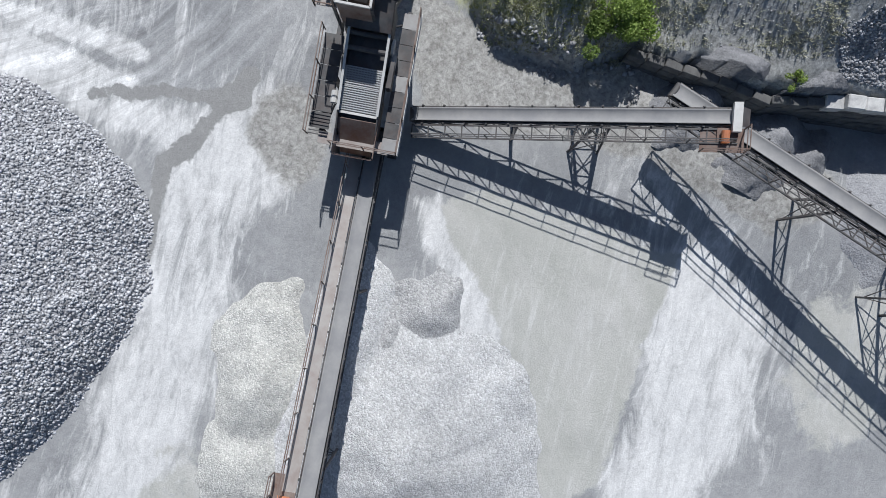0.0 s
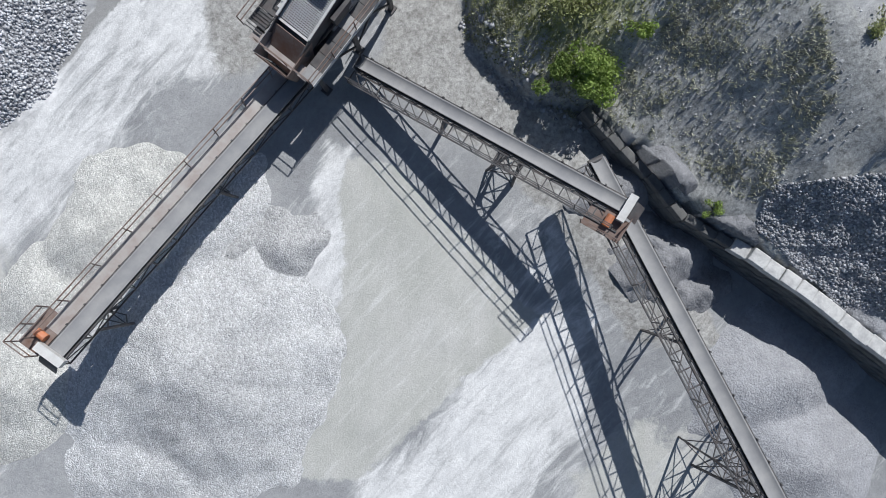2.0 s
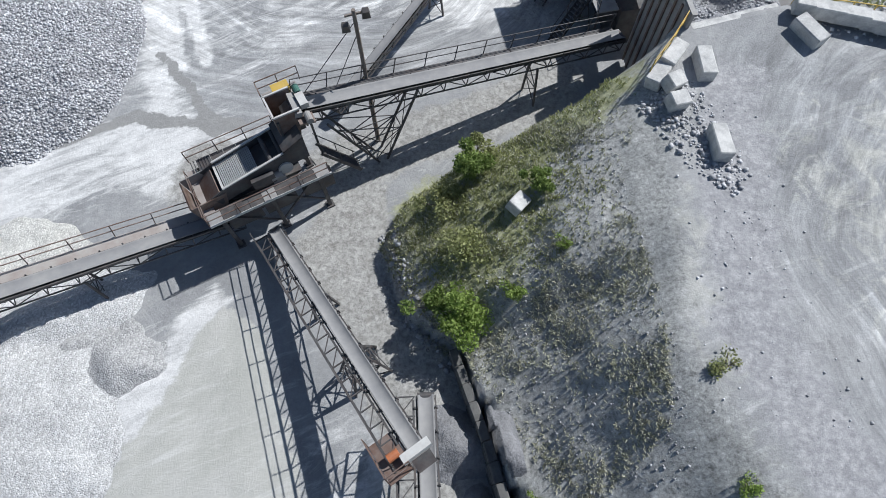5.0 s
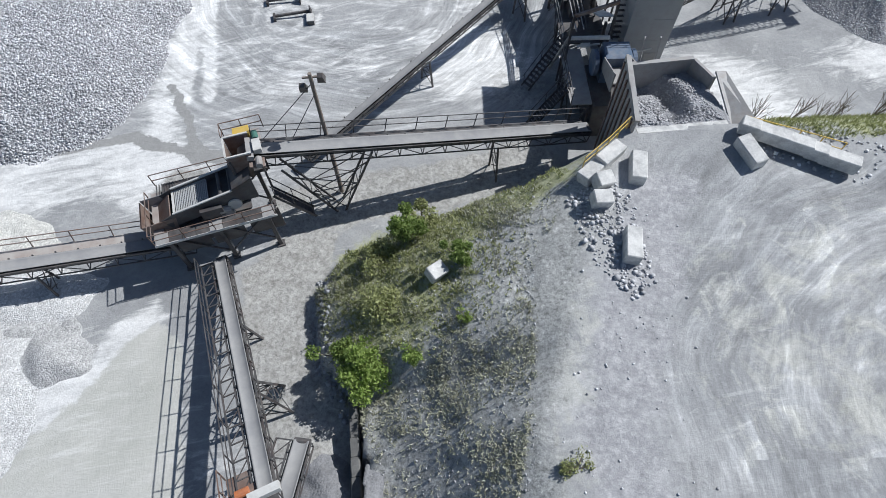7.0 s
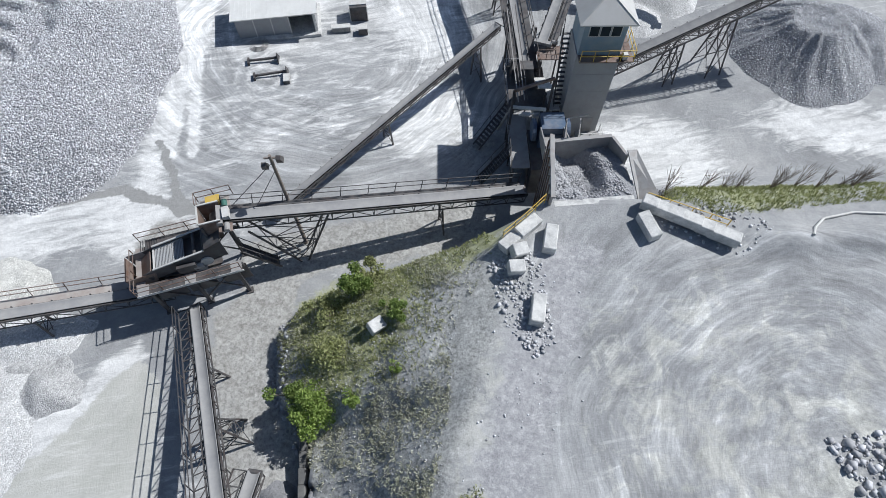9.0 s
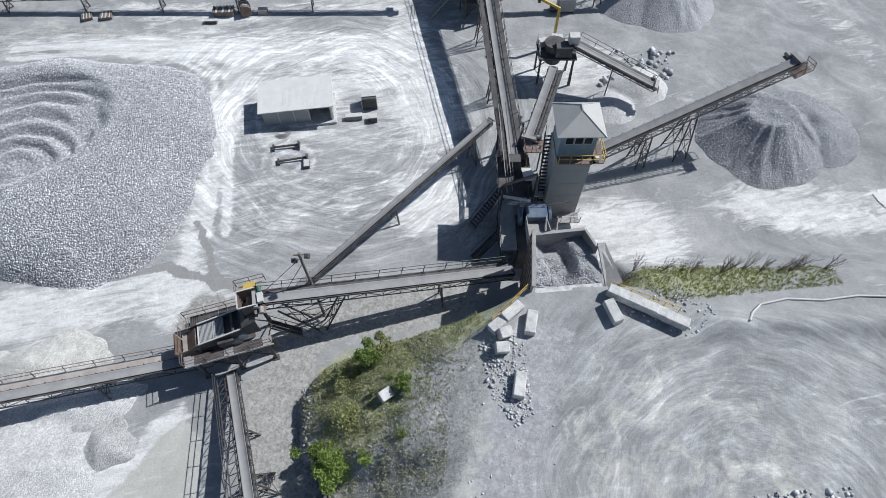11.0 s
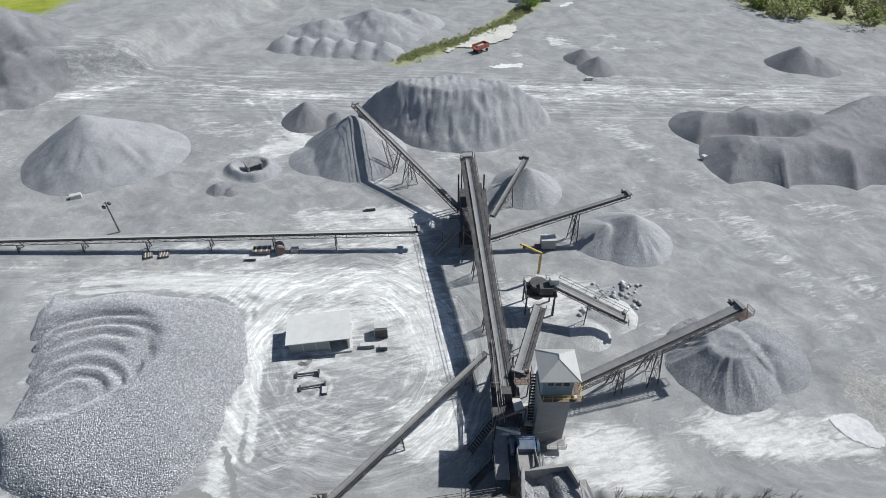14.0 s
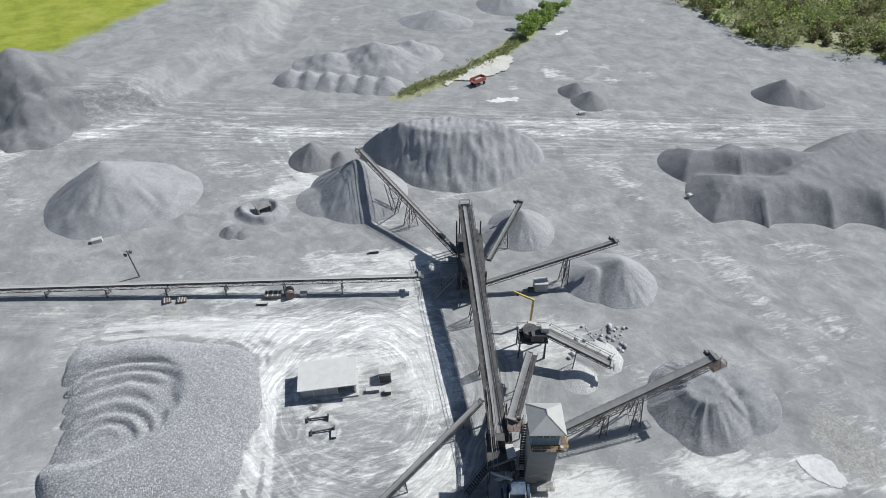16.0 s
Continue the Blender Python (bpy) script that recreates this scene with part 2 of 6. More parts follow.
CABIN_BLUE = steel("dusty_blue_cladding", (0.20, 0.29, 0.36), 0.06, 0.35)
WOOD = steel("weathered_timber", (0.19, 0.155, 0.13), 0.2, 0.3, 0.0, 0.85)
RED_PAINT = steel("faded_red_paint", (0.42, 0.09, 0.05), 0.35, 0.3)
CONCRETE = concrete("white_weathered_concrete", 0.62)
CONCRETE_DARKEST = concrete("darkest_concrete", 0.15)
CONCRETE_DARK = concrete("stained_concrete", 0.30)
LEAF = leaf_material("bush_leaf", (0.15, 0.22, 0.06), (0.34, 0.43, 0.14))
LEAF_LIGHT = leaf_material("spring_leaf", (0.23, 0.33, 0.08), (0.46, 0.57, 0.18))
LEAF_DULL = leaf_material("dull_leaf", (0.24, 0.265, 0.11), (0.47, 0.49, 0.25))
LEAF_BROWN = leaf_material("brown_spring_leaf", (0.13, 0.115, 0.06), (0.30, 0.27, 0.15))
GRASS = leaf_material("dry_grass", (0.34, 0.345, 0.25), (0.64, 0.635, 0.52))
TWIG = steel("bare_twig", (0.20, 0.165, 0.135), 0.2, 0.2, 0.0, 0.9)


# ---- mesh tools ----
class Geo:
    """Collects vertices and faces of one part."""

    def __init__(self):
        self.v, self.f = [], []

    def add(self, verts, faces):
        n = len(self.v)
        self.v.extend(tuple(p) for p in verts)
        self.f.extend(tuple(i + n for i in q) for q in faces)
        return self

    def box(self, c, s, m=None, taper=1.0):
        x, y, z = s[0] / 2, s[1] / 2, s[2] / 2
        vs = [Vector((a * x * (taper if k > 0 else 1), b * y * (taper if k > 0 else 1), k * z)) for k in (-1, 1) for a, b in ((-1, -1), (1, -1), (1, 1), (-1, 1))]
        if m:
            vs = [m @ v for v in vs]
        c = Vector(c)
        return self.add([v + c for v in vs], [(3, 2, 1, 0), (4, 5, 6, 7), (0, 1, 5, 4), (1, 2, 6, 5), (2, 3, 7, 6), (3, 0, 4, 7)])

    def beam(self, p, q, w, h=None, up=(0, 0, 1)):
        p, q, h = Vector(p), Vector(q), h or w
        d = (q - p).normalized()
        u = Vector(up)
        if abs(d.dot(u)) > 0.97:
            u = Vector((1, 0, 0))
        s = d.cross(u).normalized()
        u = s.cross(d)
        vs = [e + s * (a * w / 2) + u * (b * h / 2) for e in (p, q) for a, b in ((-1, -1), (1, -1), (1, 1), (-1, 1))]
        return self.add(vs, [(3, 2, 1, 0), (4, 5, 6, 7), (0, 1, 5, 4), (1, 2, 6, 5), (2, 3, 7, 6), (3, 0, 4, 7)])

    def tube(self, p, q, r, n=8, r2=None):
        p, q = Vector(p), Vector(q)
        r2 = r if r2 is None else r2
        d = (q - p).normalized()
        u = Vector((0, 0, 1)) if abs(d.z) < 0.9 else Vector((1, 0, 0))
        s = d.cross(u).normalized()
        u = s.cross(d)
        vs = []
        for e, k in ((p, r), (q, r2)):
            vs += [e + (s * math.cos(i * math.tau / n) + u * math.sin(i * math.tau / n)) * k for i in range(n)]
        fs = [(i, (i + 1) % n, (i + 1) % n + n, i + n) for i in range(n)]
        return self.add(vs, fs + [tuple(range(n))[::-1], tuple(range(n, 2 * n))])

    def plate(self, pts, thick):
        """A flat polygon with thickness."""
        pts = [Vector(p) for p in pts]
        nrm = (pts[1] - pts[0]).cross(pts[2] - pts[0]).normalized() * thick
        n = len(pts)
        vs = pts + [p - nrm for p in pts]
        return self.add(vs, [tuple(range(n)), tuple(range(2 * n - 1, n - 1, -1))] + [(i, i + n, (i + 1) % n + n, (i + 1) % n) for i in range(n)])

    def mesh(self, name, mat, smooth=False):
        me = bpy.data.meshes.new(name)
        me.from_pydata(self.v, [], self.f)
        me.materials.append(mat)
        if smooth:
            me.polygons.foreach_set("use_smooth", [True] * len(me.polygons))
        me.update()
        return me


def part(name, geo, material, parent, label="", at=None, smooth=False):
    """Links a mesh as one part of a thing."""
    ob = new(name, geo if isinstance(geo, bpy.types.Mesh) else geo.mesh(name, material, smooth))
    ob.parent = parent
    if at is not None:
        ob.matrix_basis = at if isinstance(at, Matrix) else Matrix.Translation(at)
    if label:
        ob["label"] = label
    return ob


def thing(name, label, category, at=None, group="", kind=""):
    ob = new(name)
    ob.empty_display_size = 0.3
    if at is not None:
        ob.matrix_basis = at if isinstance(at, Matrix) else Matrix.Translation(at)
    return tagged(ob, label, category, group, kind)


def solid(name, geo, material, label, category, at=None, group="", kind="", smooth=False):
    ob = new(name, geo if isinstance(geo, bpy.types.Mesh) else geo.mesh(name, material, smooth))
    if at is not None:
        ob.matrix_basis = at if isinstance(at, Matrix) else Matrix.Translation(at)
    return tagged(ob, label, category, group, kind)


# ---- terrain ----
def smooth(a, b, x):
    k = np.clip((x - a) / (b - a), 0, 1)
    return k * k * (3 - 2 * k)


def waves(x, y, size, seed=0, octaves=4):
    """Cheap smooth value noise, -1 to 1, on arrays."""
    x, y = np.asarray(x, float), np.asarray(y, float)
    total, amp, norm = 0.0, 1.0, 0.0
    for o in range(octaves):
        u, v = x / size * 2**o + 17.3 * o + seed * 3.7, y / size * 2**o - 9.1 * o + seed * 5.3
        i, j = np.floor(u), np.floor(v)
        a, b = u - i, v - j
        a, b = a * a * (3 - 2 * a), b * b * (3 - 2 * b)

        def h(p, q):
            s = np.sin(p * 127.1 + q * 311.7 + seed * 74.7) * 43758.5453
            return (s - np.floor(s)) * 2 - 1

        total = total + amp * ((h(i, j) * (1 - a) + h(i + 1, j) * a) * (1 - b) + (h(i, j + 1) * (1 - a) + h(i + 1, j + 1) * a) * b)
        norm += amp
        amp *= 0.5
    return total / norm


def floor_height(x, y):
    return -0.25 - 0.0366 * x + 0.021 * y


FOOT_Y = [-80, -40, -31.3, -24.8, -21, -17.1, -13.6, -9.5, -5.2, -3, 1.5, 4, 6, 8, 9, 12]
FOOT_X = [34, 25.95, 22.75, 20.55, 19.35, 17.85, 16.25, 15.9, 15.4, 12.6, 11.9, 13.2, 17.0, 24.5, 29.5, 30.5]
CREST_Y = [-80, -30, -17, -8.5, 0, 4, 8, 9, 12]
CREST_X = [48, 29, 26, 24.5, 27.5, 29.0, 30.6, 31.2, 32.0]


def ramp_of(x, y):
    fx, cx = np.interp(y, FOOT_Y, FOOT_X), np.interp(y, CREST_Y, CREST_X)
    k = np.clip((x - fx) / np.maximum(cx - fx, 0.5), 0, 1)
    wall = smooth(-4.2, -6.5, y)
    fx = fx + 0.5 * waves(x * 0, y, 2.3, 5) * (1 - wall)
    up = np.where(x > fx, 1.0, 0.0)
    r = 0.72 * k + 0.28 * np.sin(k * np.pi / 2)
    r = 0.13 * smooth(0.0, 0.05, k) + 0.87 * r
    low = np.interp(y, [-17, -9, -5], [0.40, 0.33, 0.22])
    r = r * (1 - wall) + wall * up * (low + (1 - low) * (0.5 * k + 0.5 * smooth(0.0, 1.0, k)))
    crest_y = np.interp(x, [29, 38.5, 41, 200], [9.0, 9.0, 8.0, 8.6])
    foot_y = np.interp(x, [29, 38.5, 42, 60, 200], [9.4, 9.6, 17.5, 19.5, 20.0])
    return r * (1 - smooth(crest_y, foot_y, y))


TERRACE_Y = [60, 111, 123, 144, 172, 206, 400]
TERRACE_X = [-95, -64, -48.7, -40, -29.3, -30, -30]


def height(x, y):
    x, y = np.asarray(x, float), np.asarray(y, float)
    f = floor_height(x, y)
    r = ramp_of(x, y)
    top = 7.0 + 0.35 * waves(x, y, 14, 3) - 0.02 * np.maximum(x - 40, 0)
    bumps = 0.14 * waves(x, y, 9, 1) + 0.05 * waves(x, y, 1.6, 2)
    rough = r * (1 - r) * 4 * (0.5 * waves(x, y, 2.6, 7) + 0.20 * waves(x, y, 1.0, 8, 2))
    berm = 0.9 * np.exp(-(((y - 5.6 + 0.4 * waves(x, y, 6, 4)) / 1.0) ** 2)) * smooth(43, 48, x) * smooth(140, 110, x)
    foot = np.interp(y, TERRACE_Y, TERRACE_X)
    terrace = 6.5 * smooth(0, 1, (foot - x) / 11.0) * smooth(105, 120, y)
    mound = 0.95 * np.exp(-(((x - 12.2) / 3.4) ** 2) - ((y + 16) / 10) ** 2) * (1 - r)
    return f + mound + (top - f) * r + bumps + rough + berm + terrace


def H(x, y):
    return float(height(x, y))


def spread(lo, hi, fine_lo, fine_hi, step, growth=1.12):
    """Grid lines that are even in the middle and widen outwards."""
    a = list(np.arange(fine_lo, fine_hi + step / 2, step))
    s, up = step, []
    while (up[-1] if up else a[-1]) < hi:
        s *= growth
        up.append((up[-1] if up else a[-1]) + s)
    s, dn = step, []
    while (dn[-1] if dn else a[0]) > lo:
        s *= growth
        dn.append((dn[-1] if dn else a[0]) - s)
    return np.array(dn[::-1] + a + up)


def grid_mesh(name, X, Y, Z, mat, keep=None, smooth_on=True):
    ny, nx = X.shape
    idx = np.arange(nx * ny).reshape(ny, nx)
    q = np.stack([idx[:-1, :-1], idx[:-1, 1:], idx[1:, 1:], idx[1:, :-1]], -1).reshape(-1, 4)
    co = np.stack([X, Y, Z], -1).reshape(-1, 3)
    if keep is not None:
        q = q[keep.reshape(-1)[q].any(1)]
        used = np.unique(q)
        back = np.zeros(len(co), int)
        back[used] = np.arange(len(used))
        co, q = co[used], back[q]
    else:
        used = None
    me = bpy.data.meshes.new(name)
    me.vertices.add(len(co))
    me.vertices.foreach_set("co", co.astype(np.float32).ravel())
    me.loops.add(q.size)
    me.loops.foreach_set("vertex_index", q.astype(np.int32).ravel())
    me.polygons.add(len(q))
    me.polygons.foreach_set("loop_start", np.arange(0, q.size, 4, dtype=np.int32))
    me.polygons.foreach_set("use_smooth", np.full(len(q), smooth_on))
    me.materials.append(mat)
    me.update(calc_edges=True)
    me.validate()
    return me


def blob(x, y, cx, cy, rx, ry, turn=0.0, soft=0.5):
    """1 inside an ellipse, falling to 0 outside it."""
    a = radians(turn)
    u = ((x - cx) * math.cos(a) + (y - cy) * math.sin(a)) / rx
    v = (-(x - cx) * math.sin(a) + (y - cy) * math.cos(a)) / ry
    return 1 - smooth(1 - soft, 1 + soft, np.hypot(u, v))


def trail(x, y, pts, width, soft=0.6):
    """1 along a bent line of points."""
    d = np.full(np.shape(x), 1e9)
    for (ax, ay), (bx, by) in zip(pts, pts[1:]):
        l2 = (bx - ax) ** 2 + (by - ay) ** 2
        k = np.clip(((x - ax) * (bx - ax) + (y - ay) * (by - ay)) / l2, 0, 1)
        d = np.minimum(d, np.hypot(x - ax - k * (bx - ax), y - ay - k * (by - ay)))
    return 1 - smooth(width * (1 - soft), width * (1 + soft), d)


DRAIN = [(-1.1, 20.2), (0.9, 16.4), (2.6, 12.8), (-8.0, 13.4), (-5.4, 14.4), (-3.0, 15.0), (-0.9, 14.1), (1.6, 13.7), (3.9, 12.9)]


def patch(x, y, corners, soft):
    """1 inside a polygon, falling to 0 outside it over the soft width."""
    d, inside = np.full(np.shape(x), 1e9), np.zeros(np.shape(x), bool)
    for (ax, ay), (bx, by) in zip(corners, corners[1:] + corners[:1]):
        l2 = (bx - ax) ** 2 + (by - ay) ** 2
        k = np.clip(((x - ax) * (bx - ax) + (y - ay) * (by - ay)) / l2, 0, 1)
        d = np.minimum(d, np.hypot(x - ax - k * (bx - ax), y - ay - k * (by - ay)))
        inside ^= ((ay > y) != (by > y)) & (x < (bx - ax) * (y - ay) / (by - ay + 1e-9) + ax)
    return smooth(-soft, soft, np.where(inside, d, -d))


LIME_FLOW = [(-1.8, 19.5), (1.5, 15.5), (3.2, 12.0), (-0.2, 8.3), (-5.5, 8.4), (-13.0, 7.0), (-24, 5.5), (-34, 5), (-30, 10.5), (-19, 11.9), (-10.3, 13.3), (-5.3, 15.5)]
LIME_STREAK = [(5.6, -13.2), (7.4, -16.5), (5.0, -20.4), (-3.0, -22.5), (-12, -19.5), (-8.1, -15.9), (-2.6, -15.5), (0.3, -14.6)]
LIME_EDGE = [(1.6, 2.6), (2.8, 0.6), (0.6, -2.0), (-2.0, -6.0), (-5.1, -7.6), (-11, -13.2), (-12, -11.6), (-4.4, -5.0), (-1.0, -1.5)]
MUD_BASIN = [(2.3, 0.4), (4.4, -2.0), (5.6, -10.2), (6.0, -14.0), (0.3, -14.6), (-4.7, -15.2), (-8.3, -16.0), (-11.5, -13.0), (-5.1, -7.2), (-2.3, -6.1), (-0.1, -2.2)]
YARD = [(-2, 46.5), (6, 50), (18.2, 48.5), (22.4, 43.8), (25.5, 34.1), (24, 29), (15.5, 23), (7.5, 14.5), (3.0, 13.5), (-0.6, 20), (-1.4, 30)]


def zones(x, y):
    """White lime, mud and soil; turf, wet stains and the far field; wheel tracks; earth, pale crust and open yard."""
    sx, sy = x, y
    x, y = x + 0.6 * waves(x, y, 2.2, 15), y + 0.6 * waves(x, y, 2.2, 16)
    white = 0.20 + 0.24 * waves(x * 0.6 + y * 0.25, y, 6, 21, 5)
    for corners, soft, much in ((LIME_FLOW, 2.2, 0.33), (LIME_STREAK, 1.6, 0.36), (LIME_EDGE, 0.9, 0.33), (YARD, 5.0, 0.20)):
        white = white + much * patch(x, y, corners, soft)
    for b in ((22, 43, 3, 12, 12), (43, 20, 8, 4.5, 0), (10, 63, 13, 4.5, 0), (66, 24, 12, 4, 0), (23, 24, 5, 4, 30), (41, 45, 8, 6, 0), (-6, 55, 22, 2.2, 3), (-4, 47, 14, 2.0, 0), (-1.2, 33, 1.6, 14, 0), (20, 66, 6, 3, 0), (-10, 86, 9, 3, 20)):
        white = white + 0.27 * blob(x, y, *b)
    coil = np.hypot(sx - 7.0, sy - 28.6)
    white = white + 0.09 * np.sin(coil * 5.0) * smooth(4.2, 2.6, coil) + 0.25 * blob(x, y, 8.0, 40.6, 5, 1.8, 8)
    ring = np.hypot((sx - 12) / 1.25, sy - 35)
    loop = 1.0 * smooth(5, 9, ring) * smooth(26, 16, ring)
    haul = 0.85 * smooth(27, 31, sx) * smooth(8.5, 5, sy)
    lane = smooth(95, 108, sy) * smooth(134, 122, sy) + 0.6 * smooth(44, 48, sy) * smooth(53, 50, sy) * smooth(20, 10, sx) + 0.12 * smooth(134, 150, sy)
    white = white - 0.02 * smooth(55, 80, y) - 0.06 * smooth(95, 140, y) + 0.12 * waves(x * 0.25 + 0.3 * y, y, 4, 27) * smooth(40, 60, y) - 0.10 * haul
    white = white + 0.08 * trail(x, y, [(48, 112), (62, 98), (76, 76), (84, 46), (86, 20)], 3.0) + 0.1 * trail(x, y, [(-80, 92), (-49, 121), (-12, 112), (30, 117), (120, 118)], 4.0) + 0.2 * trail(x, y, [(-36, 46), (-20, 49), (16, 50)], 3.0)
    worn = 0.85 + 0.3 * waves(sx, sy, 9, 28)
    for off in (-3.2, -1.5, 0.4, 2.2):
        white = white + 0.06 * worn * trail(sx, sy, [(40 + off, 114 + off), (52 + off, 109 + off), (63 + off, 98 + off), (76 + off, 76), (84 + off, 46), (87 + off, 18)], 0.8, 0.9)
        white = white + 0.105 * worn * trail(sx, sy, [(-80, 93 + off), (-49, 120 + off), (-12, 112 + off), (30, 117 + off), (140, 119 + 1.5 * off)], 0.8, 0.9)
        white = white + 0.105 * worn * trail(sx, sy, [(20, 117 + off), (60, 124 + off), (100, 122 + off), (150, 132 + off)], 0.8, 0.9)
    for k in range(5):
        white = white + 0.16 * trail(sx, sy, [(-22 + 4 * k, 108 - 0.5 * k), (-15 + 2.2 * k, 98), (-9 + 0.8 * k, 92), (-4 + 0.4 * k, 91)], 0.5, 0.9)
    white = white + 0.2 * blob(x, y, -7, 91, 6, 4) + 0.18 * blob(x, y, 70, 150, 22, 9, 15) * smooth(-0.1, 0.5, waves(x, y, 5, 29)) + 0.2 * smooth(0.25, 0.6, waves(x, y, 7, 30)) * smooth(120, 135, y)
    for off in (0.0, 1.8):
        white = white + 0.3 * worn * trail(sx, sy, [(-30, 44.6 + off), (-12, 47 + off), (-4 + off, 42), (-1.6 + off, 30), (0.2 + off, 19)], 0.45)
    mud = 0.18 * waves(x, y, 11, 23) + 0.05
    mud = mud + 0.75 * patch(x, y, MUD_BASIN, 0.9) + 0.5 * blob(x, y, 5, -26, 6, 4, 10) + 0.55 * blob(x, y, -21.5, 4.5, 6, 3.0, 25)
    for b in ((26, -6, 3, 6, 0), (42, -4, 12, 11, 0), (-30, 50, 20, 2.5, 0)):
        mud = mud + 0.3 * blob(x, y, *b)
    earth = 0.75 * blob(x, y, 1.8, 9.6, 3.0, 2.2, 40) + 0.85 * patch(x, y, [(9.4, 6.5), (13.2, 6.2), (12.6, 0), (12.8, -3.4), (15.2, -5.4), (15.2, -16), (14, -22), (9.6, -18), (10.2, -9), (7.6, 0), (6.8, 3.6)], 0.9)
    earth = earth + 0.7 * trail(x, y, [(10, 8.5), (16, 9.6), (22, 11), (27, 13)], 2.2) + 0.4 * blob(x, y, 27, 20, 3, 4) + 0.5 * blob(x, y, 82, 28, 5, 7, 20)
    r = ramp_of(x, y)
    edge = np.interp(y, CREST_Y, CREST_X)
    soil = smooth(0.02, 0.08, r) * smooth(edge + 2.6, edge - 2.4, x) * 0.85
    crust = 0.6 * smooth(edge - 0.5, edge + 2.5, x) * smooth(edge + 8.5, edge + 3.0, x) * smooth(8, 4, y) * smooth(-34, -20, y)
    turf = 0.62 * blob(x, y, 17.5, 2.2, 5.0, 4.5, 10) + 0.6 * blob(x, y, 24, 6.0, 5.5, 2.2, 20) + 0.50 * blob(x, y, 47, 11, 9, 3.2, 5) + 0.25 * blob(x, y, 17, -5, 3, 4)
    turf = turf + 0.75 * trail(x, y, [(12, 133), (34, 152), (52, 180), (66, 210)], 3.5) + 0.8 * smooth(0, 8, forest_side(x, y))
    damp = 0.75 * trail(x, y, DRAIN[:3], 0.42) + 0.72 * trail(x, y, DRAIN[3:], 0.5)
    damp = damp + 0.7 * trail(x, y, [(-49, 121), (-30, 116), (-8, 119), (8, 128)], 0.8) + 0.45 * blob(x, y, 26, 30, 3, 2) + 0.5 * trail(x, y, [(-20, 76), (-28, 77)], 1.0)
    field = smooth(0, 3, field_side(x, y))
    far = (smooth(44, 60, y) + smooth(50, 60, x) * smooth(12, 18, y)) * (1 - 0.75 * smooth(110, 140, y))
    foot = np.interp(y, TERRACE_Y, TERRACE_X)
    white = white - 0.3 * smooth(-0.02, 0.1, (foot - x) / 11) * smooth(105, 120, y) + 0.2 * trail(x, y, [(-58, 118), (-50, 140), (-42, 165), (-38, 200)], 2.0)
    return [np.clip(k, 0, 1) for k in (white, mud, soil, turf, damp, field, loop, haul, lane, earth, crust, far)]


def forest_side(x, y):
    """Metres inside the far woods."""
    edge = np.interp(x, [100, 120, 134, 174, 260], [300, 226, 178, 168, 165])
    return (y - edge) + 3 * waves(x, y, 9, 31)


def field_side(x, y):
    """Metres inside the far mown field."""
    edge = np.interp(x, [-400, -90.5, -81.3, -67.8, -40, 60], [-600, 122, 151, 195, 300, 600])
    return (y - edge) * 0.3


gx, gy = spread(-1500, 1700, -45, 92, 0.4), spread(-1200, 2500, -36, 125, 0.4)
GX, GY = np.meshgrid(gx, gy)
ground_mesh = grid_mesh("ground", GX, GY, height(GX, GY), GROUND)
painted = zones(GX, GY)
for k, layer in enumerate(("zone", "zone_b", "zone_c", "zone_d")):
    a = ground_mesh.color_attributes.new(layer, "FLOAT_COLOR", "POINT")
    a.data.foreach_set("color", np.stack([*painted[3 * k:3 * k + 3], np.ones_like(GX)], -1).astype(np.float32).ravel())
ground = tagged(new("ground", ground_mesh), "pale grey quarry floor of stone dust and mud with a grassy bank", "ground", kind="structure")


# ---- stockpiles ----
def cone(x, y, cx, cy, r, h, seed=0, squash=1.0, turn=0.0, lumpy=0.07):
    """A heap at the angle of repose with a rounded top and uneven foot."""
    a = radians(turn)
    u, v = (x - cx) * math.cos(a) + (y - cy) * math.sin(a), (-(x - cx) * math.sin(a) + (y - cy) * math.cos(a)) / squash
    d = np.hypot(u, v) * (1 + lumpy * waves(x, y, r * 0.8, seed))
    ang = np.arctan2(v, u)
    rill = 0.05 * h * waves(ang * 4.0 + 9, d * 0.12, 0.6, seed + 1, 3) * smooth(0.1, 0.5, d / r) * smooth(1.0, 0.7, d / r)
    return h * (1 - np.sqrt((d / r) ** 2 + 0.0015)) + rill


def stockpile(name, label, fun, x0, x1, y0, y1, step, mat, category="stockpile", sink=0.05, uneven=0.0):
    X, Y = np.meshgrid(np.arange(x0, x1 + step, step), np.arange(y0, y1 + step, step))
    P = fun(X, Y) + uneven * waves(X, Y, 1.9, 111, 4)
    Z = height(X, Y) + np.maximum(P, -0.4) - sink
    return tagged(new(name, grid_mesh(name, X, Y, Z, mat, P > 0)), label, category)


